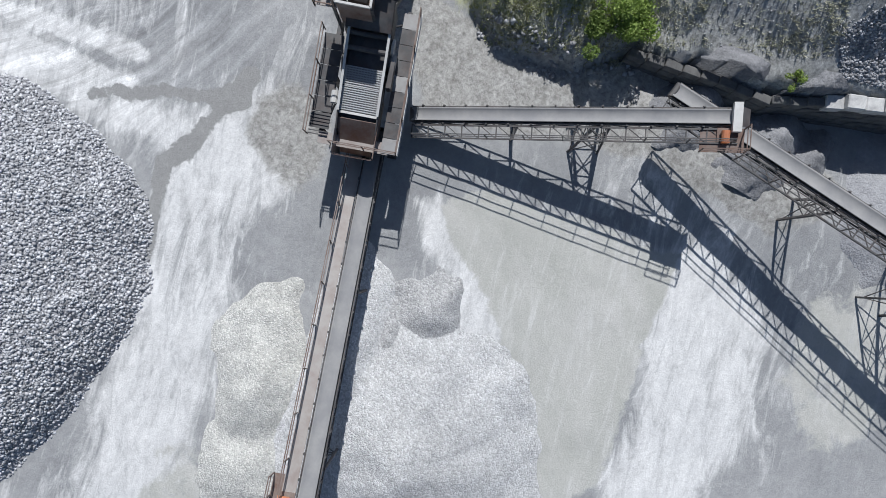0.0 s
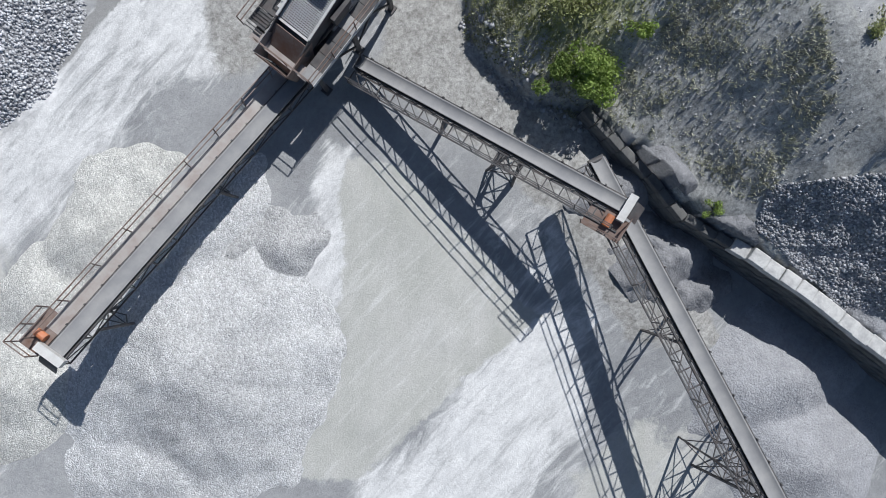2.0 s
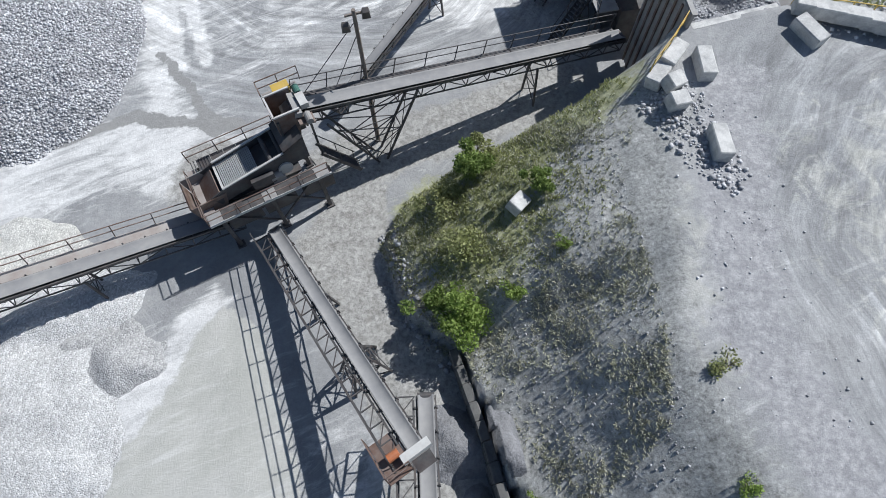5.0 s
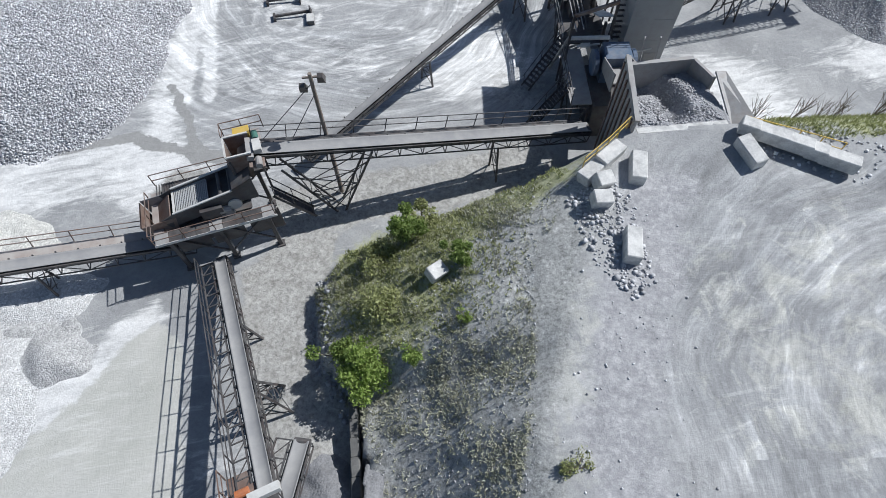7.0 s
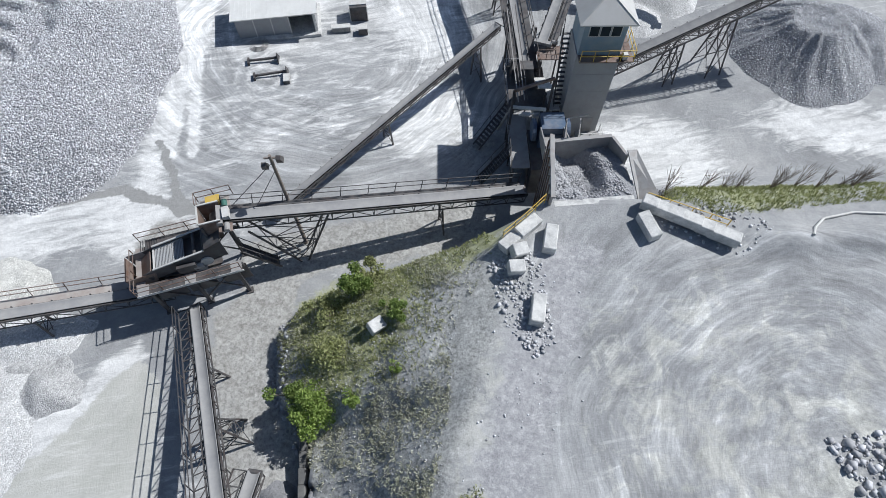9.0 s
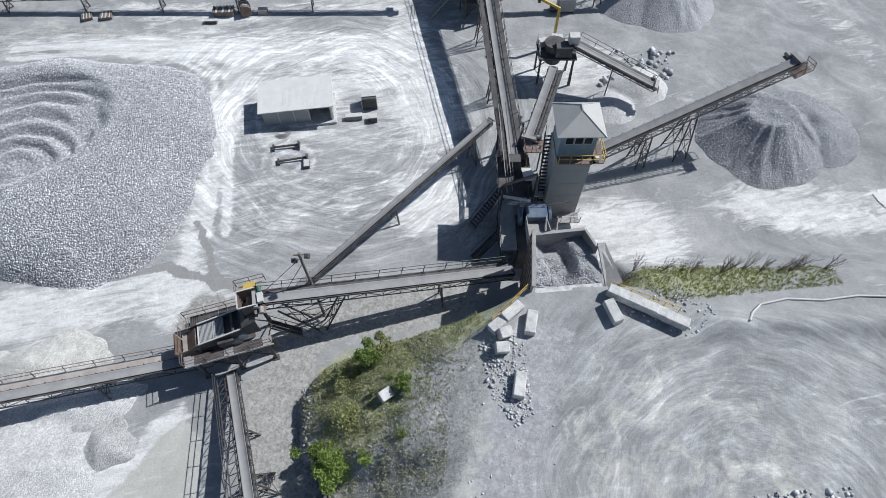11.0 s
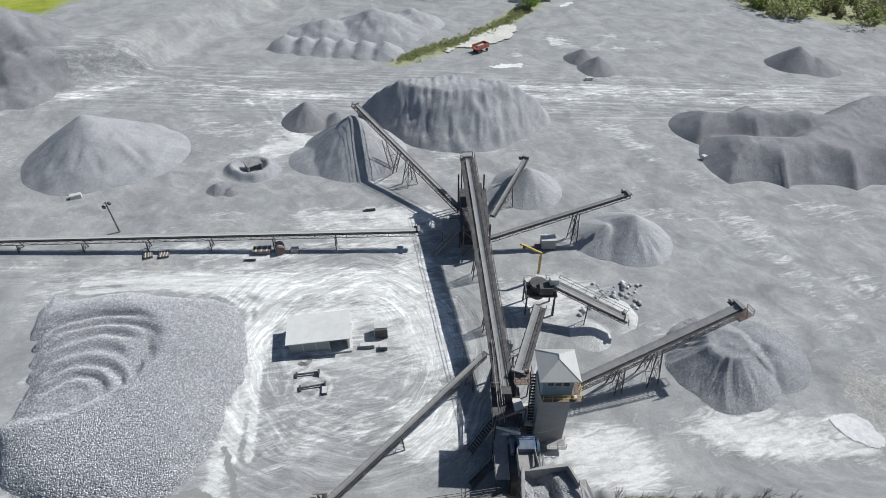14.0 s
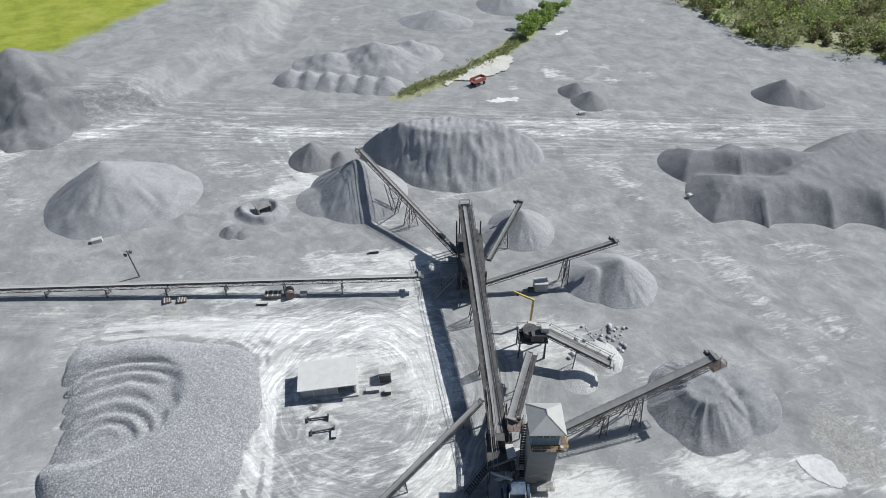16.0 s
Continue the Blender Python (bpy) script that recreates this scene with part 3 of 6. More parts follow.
def p_left(x, y):
    """The large flat-topped heap with dumped ridges."""
    sides = ((x + 26 + 0.34 * (y - 19)) / 4.0, (-2.6 - 0.10 * np.abs(y - 32) - x) / 6.0, (43.5 - y) / 5.0, (y - 12.0 + 0.10 * x) / 4.5)
    e = -np.log(sum(np.exp(-1.6 * np.clip(s, -6, 12)) for s in sides)) / 1.6 + 0.15
    e = e + 0.25 * waves(x, y, 6, 41)
    h = 3.6 * (1 - np.exp(-1.4 * np.maximum(e, 0))) + np.minimum(e, 0)
    bowl = blob(x, y, -23.5, 31, 10.5, 8.8, 12, 0.13)
    round_ = np.hypot(x + 20.5, y - 24.5) + 0.8 * waves(x, y, 5, 43)
    ridges = 0.30 * np.sin(round_ * 2.9) * smooth(-0.5, 0.4, waves(x, y, 4, 44) + 0.3) * smooth(24.5, 28, y)
    return h - bowl * (1.15 - ridges) + 0.15 * waves(x, y, 2.0, 42) * smooth(0, 0.4, e)


left_pile = stockpile("gravel_stockpile", "broad flat-topped heap of blue-grey crushed stone with dumped ridges", p_left, -46, 2, 8, 46, 0.35, STONE_MID)
stockpile("stone_stockpile", "conical heap of fine grey crushed stone", lambda x, y: np.maximum(cone(x, y, -44.5, 82.5, 14, 9.0, 3), cone(x, y, -38, 83, 11, 4.6, 4)), -62, -26, 66, 102, 0.5, SAND_GREY)
stockpile("stone_stockpile", "steep grey heap under the tall stacking conveyor", lambda x, y: np.maximum(cone(x, y, 6.2, 86, 11.0, 8.6, 5), cone(x, y, -1, 83, 6, 2.5, 6)), -14, 22, 72, 100, 0.4, SAND_GREY)


def p_crescent(x, y):
    """The long heap cut away on the near side to a steep face."""
    line = 99.5 + 0.018 * (x - 27) ** 2
    back = (116 - 0.02 * (x - 27) ** 2 - y) / 12
    face = (y - 86.5 - 0.03 * (x - 27) ** 2 - 1.2 * waves(x, y, 4, 51)) / 10.5
    end = np.minimum((x - 5) / 7, (49 - x) / 7)
    e = np.minimum(np.minimum(back, face), end)
    return 9.0 * np.clip(e, -0.2, 1) ** 1 + (0.35 * waves(x, y, 2.2, 52) + 0.5 * waves(x * 2.2, y * 0.35, 1.6, 53)) * smooth(0, 0.2, e)


stockpile("sand_stockpile", "long heap of grey stone sand dug away to a steep face", p_crescent, 0, 55, 84, 118, 0.45, SAND_GREY)
stockpile("stone_stockpile", "small dark heap beside the steep one", lambda x, y: np.maximum(cone(x, y, -6.0, 99, 6, 4.6, 7), cone(x, y, 0.5, 98.5, 4, 2.6, 8)), -14, 6, 91, 107, 0.4, SAND_DARK)
stockpile("stone_stockpile", "grey heap with fresh flows under a stacking conveyor", lambda x, y: np.maximum(cone(x, y, 40.3, 74.5, 7.0, 4.9, 9), cone(x, y, 36.2, 72.5, 4.5, 2.3, 10)), 30, 50, 65, 84, 0.35, GRAVEL_GREY)
stockpile("stone_stockpile", "grey heap with run-off ribs under the slim stacker", lambda x, y: np.maximum(cone(x, y, 56.5, 60.5, 7.5, 5.2, 11), cone(x, y, 52, 60, 5.5, 3.4, 12)), 44, 68, 51, 71, 0.35, GRAVEL_GREY)
def p_coarse(x, y):
    """The coarse heap with a hollow top and stone flows down its sides."""
    d, a = np.hypot(x - 62.6, y - 34.6), np.arctan2(y - 34.6, x - 62.6)
    flows = 0.32 * waves(a * 5 + 20, d * 0.05, 0.9, 16, 2) * smooth(1.5, 3.5, d) * smooth(10, 6, d)
    p = np.maximum(cone(x, y, 62.9, 34.4, 8.0, 5.2, 13), np.maximum(cone(x, y, 69, 35.5, 6.5, 2.6, 15), cone(x, y, 61.5, 30.5, 4.6, 2.2, 14)))
    return p + flows - 1.3 * np.exp(-((d / 1.9) ** 2)) + 0.35 * np.exp(-(((d - 2.7) / 0.8) ** 2))


stockpile("stone_stockpile", "coarse grey heap under the wide stacking conveyor", p_coarse, 48, 80, 21, 47, 0.3, GRAVEL_GREY)


def p_dunes(x, y):
    """Two merging banks of tipped sand, rounded noses along a flat top."""
    nose = (1.0 + 1.1 * waves(x, y * 0.1, 17, 64)) * 2.2 * np.abs(np.sin((x + 5.0 * waves(x, y * 0.2, 14, 62)) * 0.24)) ** 0.7
    front = np.minimum(np.minimum((y - 76.5 - nose) / 7.5, (96 - y + 0.8 * np.maximum(x - 100, 0)) / 7), (x - 78.5 - 0.04 * (y - 86) ** 2) / 8.5)
    rear = np.minimum(np.minimum((y - 92.5 - 0.7 * nose) / 6, (109 - nose - y) / 6.5), (x - 76 - 0.08 * (y - 100) ** 2) / 8)
    top = np.minimum(np.maximum(front, rear), (148 - x) / 8)
    full = np.clip(top, -0.2, 1)
    return 5.4 * (full - 0.16 * np.clip(full, 0, 1) ** 4) + (0.55 * waves(x, y, 7, 61) + 0.2 * waves(x * 2, y * 0.5, 2, 63)) * smooth(0, 0.4, full)


stockpile("sand_stockpile", "long row of dark smooth sand heaps dumped side by side", p_dunes, 72, 150, 74, 110, 0.6, SAND_DARK)


def p_far(x, y):
    row = [cone(x, y, -20 + 5.6 * i, 141 - 0.6 * i, 5.4, 3.4, 70 + i, 1.1) for i in range(6)]
    return np.maximum.reduce(row + [cone(x, y, 4, 156, 16, 6.5, 77, 0.8), cone(x, y, -10, 152, 12, 4.5, 78, 0.8), cone(x, y, 14, 163, 11, 4.6, 79, 0.8)]) + 0.45 * waves(x, y, 3.0, 80) + 0.3 * waves(x, y, 1.2, 89)


stockpile("sand_stockpile", "group of far grey sand heaps dumped in a row", p_far, -32, 34, 130, 176, 0.7, SAND_GREY)
stockpile("sand_stockpile", "small far heap of dark sand with a dug notch", lambda x, y: np.maximum(cone(x, y, 66, 132, 5.5, 3.6, 81), cone(x, y, 63, 138, 5, 3.2, 82)), 56, 76, 124, 146, 0.5, SAND_DARK)
stockpile("sand_stockpile", "far pointed heap of dark sand", lambda x, y: np.maximum(cone(x, y, 123.5, 139, 8.0, 5.6, 83, 0.8), cone(x, y, 129, 138, 7, 2.8, 84)), 108, 142, 128, 150, 0.5, SAND_DARK)
stockpile("sand_stockpile", "steep dark sand heap with eroded gullies", lambda x, y: np.maximum(cone(x, y, -84, 123, 15, 8.5, 85), cone(x, y, -76, 110, 11, 4.5, 86)) + 0.9 * waves(x, y, 3.2, 87), -106, -60, 98, 142, 0.6, SAND_DARK)
stockpile("sand_stockpile", "far low heap of pale sand", lambda x, y: np.maximum(cone(x, y, 22, 193, 14, 4.5, 88, 0.7), cone(x, y, 50, 214, 13, 6, 89)), 2, 70, 176, 230, 0.8, SAND_GREY)


stockpile("spoil_ring", "brown-grey ring of spoil round a dark culvert pit", lambda x, y: 1.5 * np.exp(-(((np.hypot(x + 13, (y - 78.5) * 1.2) - 3.6 + 0.8 * waves(x, y, 3, 106)) / 1.3) ** 2)) - 0.12, -21, -5, 70, 87, 0.3, SAND_GREY, "spoil")
stockpile("sand_heap", "small dark heap beside the pit", lambda x, y: np.maximum(cone(x, y, -17.5, 71.5, 2.4, 1.3, 107, 1, 0, 0.3), cone(x, y, -15, 71, 1.8, 0.8, 108)), -22, -11, 67, 76, 0.25, SAND_DARK)
stockpile("sand_heap", "pale fan of sand behind the crusher conveyor", lambda x, y: np.maximum(cone(x, y, 49.5, 42.5, 4.0, 1.8, 109, 1, 0, 0.2), cone(x, y, 45.5, 38.6, 3.2, 1.0, 110)), 40, 56, 33, 49, 0.25, GRAVEL_PALE)
stockpile("gravel_heap", "broad pale gravel heap under the rusty conveyor", lambda x, y: np.maximum(cone(x, y, -12.0, -4.6, 8.9, 2.7, 92, 0.95, 40, 0.12), np.maximum(cone(x, y, -17.0, -8.0, 6.0, 1.3, 95, 0.9, 0, 0.2), cone(x, y, -8.0, 0.9, 7.0, 1.7, 112, 0.4, 18, 0.2))), -26, 2, -16, 6, 0.25, GRAVEL_PALE, uneven=0.28)
stockpile("gravel_heap", "low cream gravel heap beside the rusty conveyor", lambda x, y: np.maximum(cone(x, y, -11.5, 4.6, 6.2, 1.3, 93, 0.42, 18, 0.25), cone(x, y, -16.2, 3.2, 3.6, 1.1, 96, 0.8, 0, 0.2)), -22, -3, -2, 10, 0.25, GRAVEL_WARM, uneven=0.28)
stockpile("gravel_heap", "small cream gravel heap below the conveyor head", lambda x, y: cone(x, y, -20.0, -0.3, 4.4, 1.2, 98, 0.8, 20, 0.3), -27, -13, -6, 6, 0.25, GRAVEL_WARM, uneven=0.28)
stockpile("gravel_heap", "low grey gravel heap beside the conveyor", lambda x, y: np.maximum(cone(x, y, -3.8, -1.8, 3.0, 0.85, 94, 0.8, 40, 0.5), cone(x, y, -6.2, -0.6, 3.0, 0.8, 97, 0.6, 20, 0.5)), -11, 2, -7, 4, 0.2, GRAVEL_MID, uneven=0.28)


stockpile("sand_heap", "eroded dark heap between the conveyor and the wall", lambda x, y: np.maximum(cone(x, y, 14.75, -10.6, 1.9, 1.6, 97, 1.9, 80, 0.45), cone(x, y, 13.6, -9.4, 1.6, 0.6, 99)) + 0.16 * waves(x, y, 0.6, 100), 11, 17, -14, -6, 0.15, SAND_DARK)
stockpile("sand_heap", "eroded ridge of grey sand in front of the wall", lambda x, y: np.maximum(np.maximum(cone(x, y, 14.7, -15.4, 2.1, 1.7, 98, 2.0, 78, 0.45), cone(x, y, 15.1, -18.3, 1.3, 1.0, 104, 1.6, 70, 0.35)), cone(x, y, 14.6, -13.2, 0.9, 0.7, 105)) + 0.16 * waves(x, y, 0.6, 102), 11, 18, -22, -11, 0.15, SAND_DARK)
stockpile("sand_heap", "smooth pale grey heap below the block wall", lambda x, y: np.maximum(cone(x, y, 16.2, -25.5, 4.2, 1.6, 103, 1.5, 72, 0.25), cone(x, y, 14.6, -31, 5, 1.6, 104, 1.0, 0, 0.25)), 8, 24, -40, -17, 0.2, SAND_GREY)


# ---- conveyors ----
def frame_of(tail, head):
    """Pose at the tail: x along the belt, y to its left, z off the belt."""
    tail, head = Vector(tail), Vector(head)
    x = (head - tail).normalized()
    y = Vector((0, 0, 1)).cross(x).normalized()
    z = x.cross(y)
    m = Matrix((x, y, z)).transposed().to_4x4()
    m.translation = tail
    return m, (head - tail).length


def conveyor(label, tail, head, belt=0.75, deep=0.55, walk_sides=(), legs=(), walk_mat=None, walk_wide=0.66, rail_mat=None, walk_open=False, frame_mat=None, belt_mat=None, truss=True, bay=1.5, name="conveyor", drive=True, drive_side=1, head_deck=0):
    frame_mat = frame_mat or STEEL_DARK
    m, L = frame_of(tail, head)
    inv = m.inverted()
    c = thing(name, label, "conveyor", m)
    b = belt / 2
    # troughed belt
    g = Geo()
    n = max(4, int(L / 2))
    prof = [(b * a, 0.13 * abs(a) ** 2.5) for a in (-1, -0.8, -0.6, -0.3, 0, 0.3, 0.6, 0.8, 1)]
    k = len(prof)
    vs = [(L * i / n, y, z + dz) for i in range(n + 1) for dz in (0, -0.03) for y, z in prof]
    fs = []
    for i in range(n):
        o, p = i * 2 * k, (i + 1) * 2 * k
        for j in range(k - 1):
            fs.append((o + j, p + j, p + j + 1, o + j + 1))
            fs.append((o + k + j, o + k + j + 1, p + k + j + 1, p + k + j))
        fs.append((o, o + k, p + k, p))
        fs.append((o + k - 1, p + k - 1, p + 2 * k - 1, o + 2 * k - 1))
    part("belt", g.add(vs, fs), belt_mat or BELT, c, "dust-covered grey rubber belt", smooth=True)
    # side channels
    side = Geo().beam((0, 0, 0), (L, 0, 0), 0.06, 0.16).mesh("side_channel", frame_mat)
    for s in (-1, 1):
        part("side_channel", side, None, c, at=(0, s * (b + 0.07), -0.08))
    # idlers
    im = Geo().box((0, 0, -0.14), (0.10, belt + 0.34, 0.05)).box((0, b + 0.13, -0.04), (0.09, 0.06, 0.22)).box((0, -b - 0.13, -0.04), (0.09, 0.06, 0.22)).mesh("idler", STEEL_DARK)
    cnt = int(L / 1.2)
    for i in range(cnt):
        part("idler", im, None, c, at=(0.6 + i * (L - 1.0) / max(cnt, 1), 0, 0))
    # lattice girder under the belt
    if truss:
        bays = max(2, int(L / bay))
        bl = L / bays
        chord = Geo().beam((0, 0, -deep), (L, 0, -deep), 0.07).mesh("bottom_chord", frame_mat)
        strut = Geo().beam((0, 0, -0.15), (0, 0, -deep), 0.05).mesh("strut", frame_mat)
        rise = Geo().beam((0, 0, -deep), (bl, 0, -0.15), 0.045).mesh("diagonal", frame_mat)
        fall = Geo().beam((0, 0, -0.15), (bl, 0, -deep), 0.045).mesh("diagonal", frame_mat)
        cross = Geo().beam((0, -b - 0.05, -deep), (0, b + 0.05, -deep), 0.05).mesh("cross_member", frame_mat)
        for s in (-1, 1):
            part("bottom_chord", chord, None, c, at=(0, s * (b + 0.08), 0))
            for i in range(bays + 1):
                part("strut", strut, None, c, at=(i * bl, s * (b + 0.08), 0))
                if i < bays:
                    part("diagonal", fall if i % 2 else rise, None, c, at=(i * bl, s * (b + 0.08), 0))
        for i in range(bays + 1):
            part("cross_member", cross, None, c, at=(i * bl, 0, 0))
    part("return_belt", Geo().box((L / 2, 0, -0.36), (L, belt, 0.02)), RUBBER, c)
    # walkways with rails
    for s in walk_sides:
        w0, w1 = b + 0.16, b + 0.16 + walk_wide
        yc = s * (w0 + w1) / 2
        if walk_open:
            rung = Geo().beam((0, s * w0, -0.12), (0, s * w1, -0.12), 0.06).mesh("walkway_rung", frame_mat)
            brace = Geo().beam((0, s * w0, -0.12), (0.95, s * w1, -0.12), 0.045).mesh("walkway_brace", frame_mat)
            for i in range(int(L / 0.95)):
                part("walkway_rung", rung, None, c, at=(0.95 * i, 0, 0))
                part("walkway_brace", brace, None, c, at=(0.95 * i, 0, 0))
            part("walkway_beam", Geo().beam((0, s * w1, -0.12), (L, s * w1, -0.12), 0.07, 0.12), frame_mat, c)
            part("cable_tray", Geo().box((L / 2, s * (w0 + 0.06), -0.08), (L - 0.4, 0.10, 0.05)), STEEL_DARK, c)
        else:
            part("walkway", Geo().box((L / 2, yc, -0.12), (L - 0.4, w1 - w0, 0.05)), walk_mat or STEEL_DARK, c, "dusty steel walkway")
        post = Geo().beam((0, 0, -0.2), (0, 0, 1.0), 0.05).mesh("rail_post", rail_mat or STEEL_DARK)
        np_ = max(2, int(L / 2.0))
        for i in range(np_ + 1):
            part("rail_post", post, None, c, at=(0.3 + (L - 0.6) * i / np_, s * w1, 0))
        for z in (0.5, 1.0):
            part("hand_rail", Geo().beam((0.3, s * w1, z), (L - 0.3, s * w1, z), 0.045), rail_mat or STEEL_DARK, c)
    # pulleys and drive
    part("head_pulley", Geo().tube((L, -b - 0.02, -0.12), (L, b + 0.02, -0.12), 0.2, 14), STEEL_GREY, c)
    part("tail_pulley", Geo().tube((0, -b - 0.02, -0.12), (0, b + 0.02, -0.12), 0.18, 14), STEEL_DARK, c)
    if drive:
        d = drive_side
        part("drive_motor", Geo().tube((L - 0.6, d * (b + 0.35), 0.15), (L - 0.6, d * (b + 0.95), 0.15), 0.2, 12), STEEL_ORANGE if drive == "orange" else STEEL_GREY, c, "orange-red drive motor" if drive == "orange" else "")
        part("gear_cover", Geo().box((L - 0.15, d * (b * 0.2), 0.2), (0.4, belt + 0.7, 0.34)), STEEL_PALE if drive == "orange" else STEEL_GREY, c)
        part("motor_bed", Geo().box((L - 0.5, d * (b + 0.5), -0.1), (0.9, 0.7, 0.12)), STEEL_RUST, c)
    if head_deck:
        y0, y1 = head_deck * (b + 0.2), head_deck * (b + 1.35)
        part("head_deck", Geo().box((L - 0.7, (y0 + y1) / 2, -0.15), (2.0, abs(y1 - y0), 0.05)), STEEL_RUST, c, "rusty head platform")
        ring = [(L - 1.7, y1), (L + 0.3, y1), (L + 0.3, y0)]
        for (ax, ay), (bx, by) in zip(ring, ring[1:]):
            for z in (0.45, 0.95):
                part("hand_rail", Geo().beam((ax, ay, z), (bx, by, z), 0.045), STEEL_RUST, c)
        for ax, ay in ring + [(L - 0.7, y1)]:
            part("rail_post", Geo().beam((ax, ay, -0.15), (ax, ay, 0.95), 0.05), STEEL_RUST, c)
    part("discharge_hood", Geo().plate([(L + 0.1, -b - 0.1, 0.12), (L + 0.55, -b - 0.1, -0.35), (L + 0.55, b + 0.1, -0.35), (L + 0.1, b + 0.1, 0.12)], 0.04), STEEL_DARK, c)
    # trestles
    for at_, wide in legs:
        top = m @ Vector((at_ * L, 0, -deep))
        across = Vector((-(m.col[0].y), m.col[0].x, 0)).normalized()
        along = Vector((m.col[0].x, m.col[0].y, 0)).normalized()
        feet = []
        for s in (-1, 1):
            for e in ((-1, 1) if wide > 0.9 else (0,)):
                p = top + across * (s * (b + 0.05)) + along * (0.35 * e)
                q = top + across * (s * (b + 0.05 + wide * 0.5)) + along * (wide * 0.55 * e)
                if wide > 2:
                    p, q = top + across * (s * (b + 0.05)) + along * (wide * 1.1 * e), top + across * (s * (b + 0.1)) + along * (0.25 * e)
                q.z = H(q.x, q.y) - 0.08
                feet.append((p, q))
                part("trestle_leg", Geo().beam(inv @ p, inv @ q, 0.12), frame_mat, c)
        pairs = [(feet[0], feet[-2]), (feet[1], feet[-1])] if wide > 0.9 else []
        pairs += list(zip(feet, feet[1:]))[::2]
        for (p, q), (p2, q2) in pairs:
            for k1, k2 in ((0.15, 0.5), (0.5, 0.15), (0.5, 0.92), (0.92, 0.5), (0.5, 0.5)):
                part("trestle_brace", Geo().beam(inv @ p.lerp(q, k1), inv @ p2.lerp(q2, k2), 0.05), frame_mat, c)
    return c


conveyor("rusty gravel conveyor with a railed walkway and orange drive", (4.2, 5.1, 1.55), (-14.2, -0.8, 5.9), 0.8, 0.95, (-1,), ((0.45, 0.6), (0.9, 0.7)), WALKWAY, rail_mat=STEEL_RUST, drive="orange", drive_side=-1, head_deck=-1)
conveyor("inclined conveyor with a lattice girder below the screen house", (5.9, 3.9, 1.0), (12.25, -10.75, 5.5), 0.72, 0.7, (-1,), ((0.62, 1.6), (0.35, 0.8)), None, 0.75, None, True, drive="orange", drive_side=-1, head_deck=-1)
conveyor("long conveyor with a railed walkway over a dug trench", (12.95, -8.0, 3.3), (9.0, -33, 6.9), 0.78, 0.7, (-1,), ((0.4, 0.6), (0.72, 1.8)), None, 0.8, None, True)
conveyor("pale inclined conveyor rising from the dump hopper", (31.0, 13.4, 2.0), (8.8, 7.95, 6.7), 0.85, 0.9, (-1,), ((0.3, 0.7), (0.8, 2.6)), None, 0.4)
conveyor("slim inclined conveyor crossing the yard", (10.6, 12.3, 0.9), (29.6, 31.0, 4.1), 0.62, 0.45, (), ((0.46, 0.6), (0.9, 0.7)), drive=False)
conveyor("long main conveyor climbing to the stacking hub", (31.9, 26.0, 3.2), (28.5, 69.4, 10.0), 0.8, 1.1, (1, -1), ((0.3, 1.0), (0.55, 1.4), (0.8, 1.8)), None, 0.7, None, False, bay=2.0)
conveyor("short pale conveyor beside the control tower", (37.4, 39.3, 4.4), (33.4, 28.0, 4.2), 0.9, 0.5, (1,), ((0.3, 0.7),))
conveyor("short pale conveyor from the crusher", (40.1, 42.7, 5.0), (50.1, 38.8, 1.8), 0.8, 0.5, (1,), ((0.5, 0.6),))
conveyor("wide stacking conveyor over a coarse heap", (38.0, 26.8, 2.0), (62.0, 34.8, 8.8), 0.95, 1.25, (-1,), ((0.55, 1.6), (0.35, 1.0)), None, 0.7, None, True, bay=1.8, head_deck=-1)
conveyor("long level conveyor on trestles across the yard", (-75, 52.0, 5.2), (20.5, 57.0, 3.6), 0.72, 0.85, (), [(0.12 + 0.105 * i, 0.7) for i in range(8)], bay=1.7, belt_mat=BELT_PALE)
conveyor("tall braced dark stacking conveyor over a heap", (27.2, 64.0, 3.0), (7.0, 87.8, 11.2), 0.7, 1.1, (1,), ((0.45, 1.6), (0.62, 2.4)), None, 0.6, None, True)
conveyor("short dusty stacking conveyor over a heap", (32.8, 62.0, 2.8), (39.9, 75.6, 6.2), 0.7, 0.5, (), ((0.5, 0.8),))
conveyor("slim dark stacking conveyor", (32.0, 56.5, 2.4), (55.0, 61.3, 7.7), 0.7, 0.7, (), ((0.62, 1.0),))


# ---- screen house ----
def railing(parent, pts, h=1.05, gap=1.6, mat=None, kick=True):
    """Posts and two rails along a line of points, in the parent's space."""
    mat = mat or STEEL_RUST
    pts = [Vector(p) for p in pts]
    post = Geo().beam((0, 0, 0), (0, 0, h), 0.05).mesh("rail_post", mat)
    for p, q in zip(pts, pts[1:]):
        n = max(1, round((q - p).length / gap))
        for i in range(n + 1):
            part("rail_post", post, None, parent, at=p.lerp(q, i / n))
        for z in (0.5, 1.0):
            part("hand_rail", Geo().beam(p + Vector((0, 0, h * z)), q + Vector((0, 0, h * z)), 0.045), mat, parent)


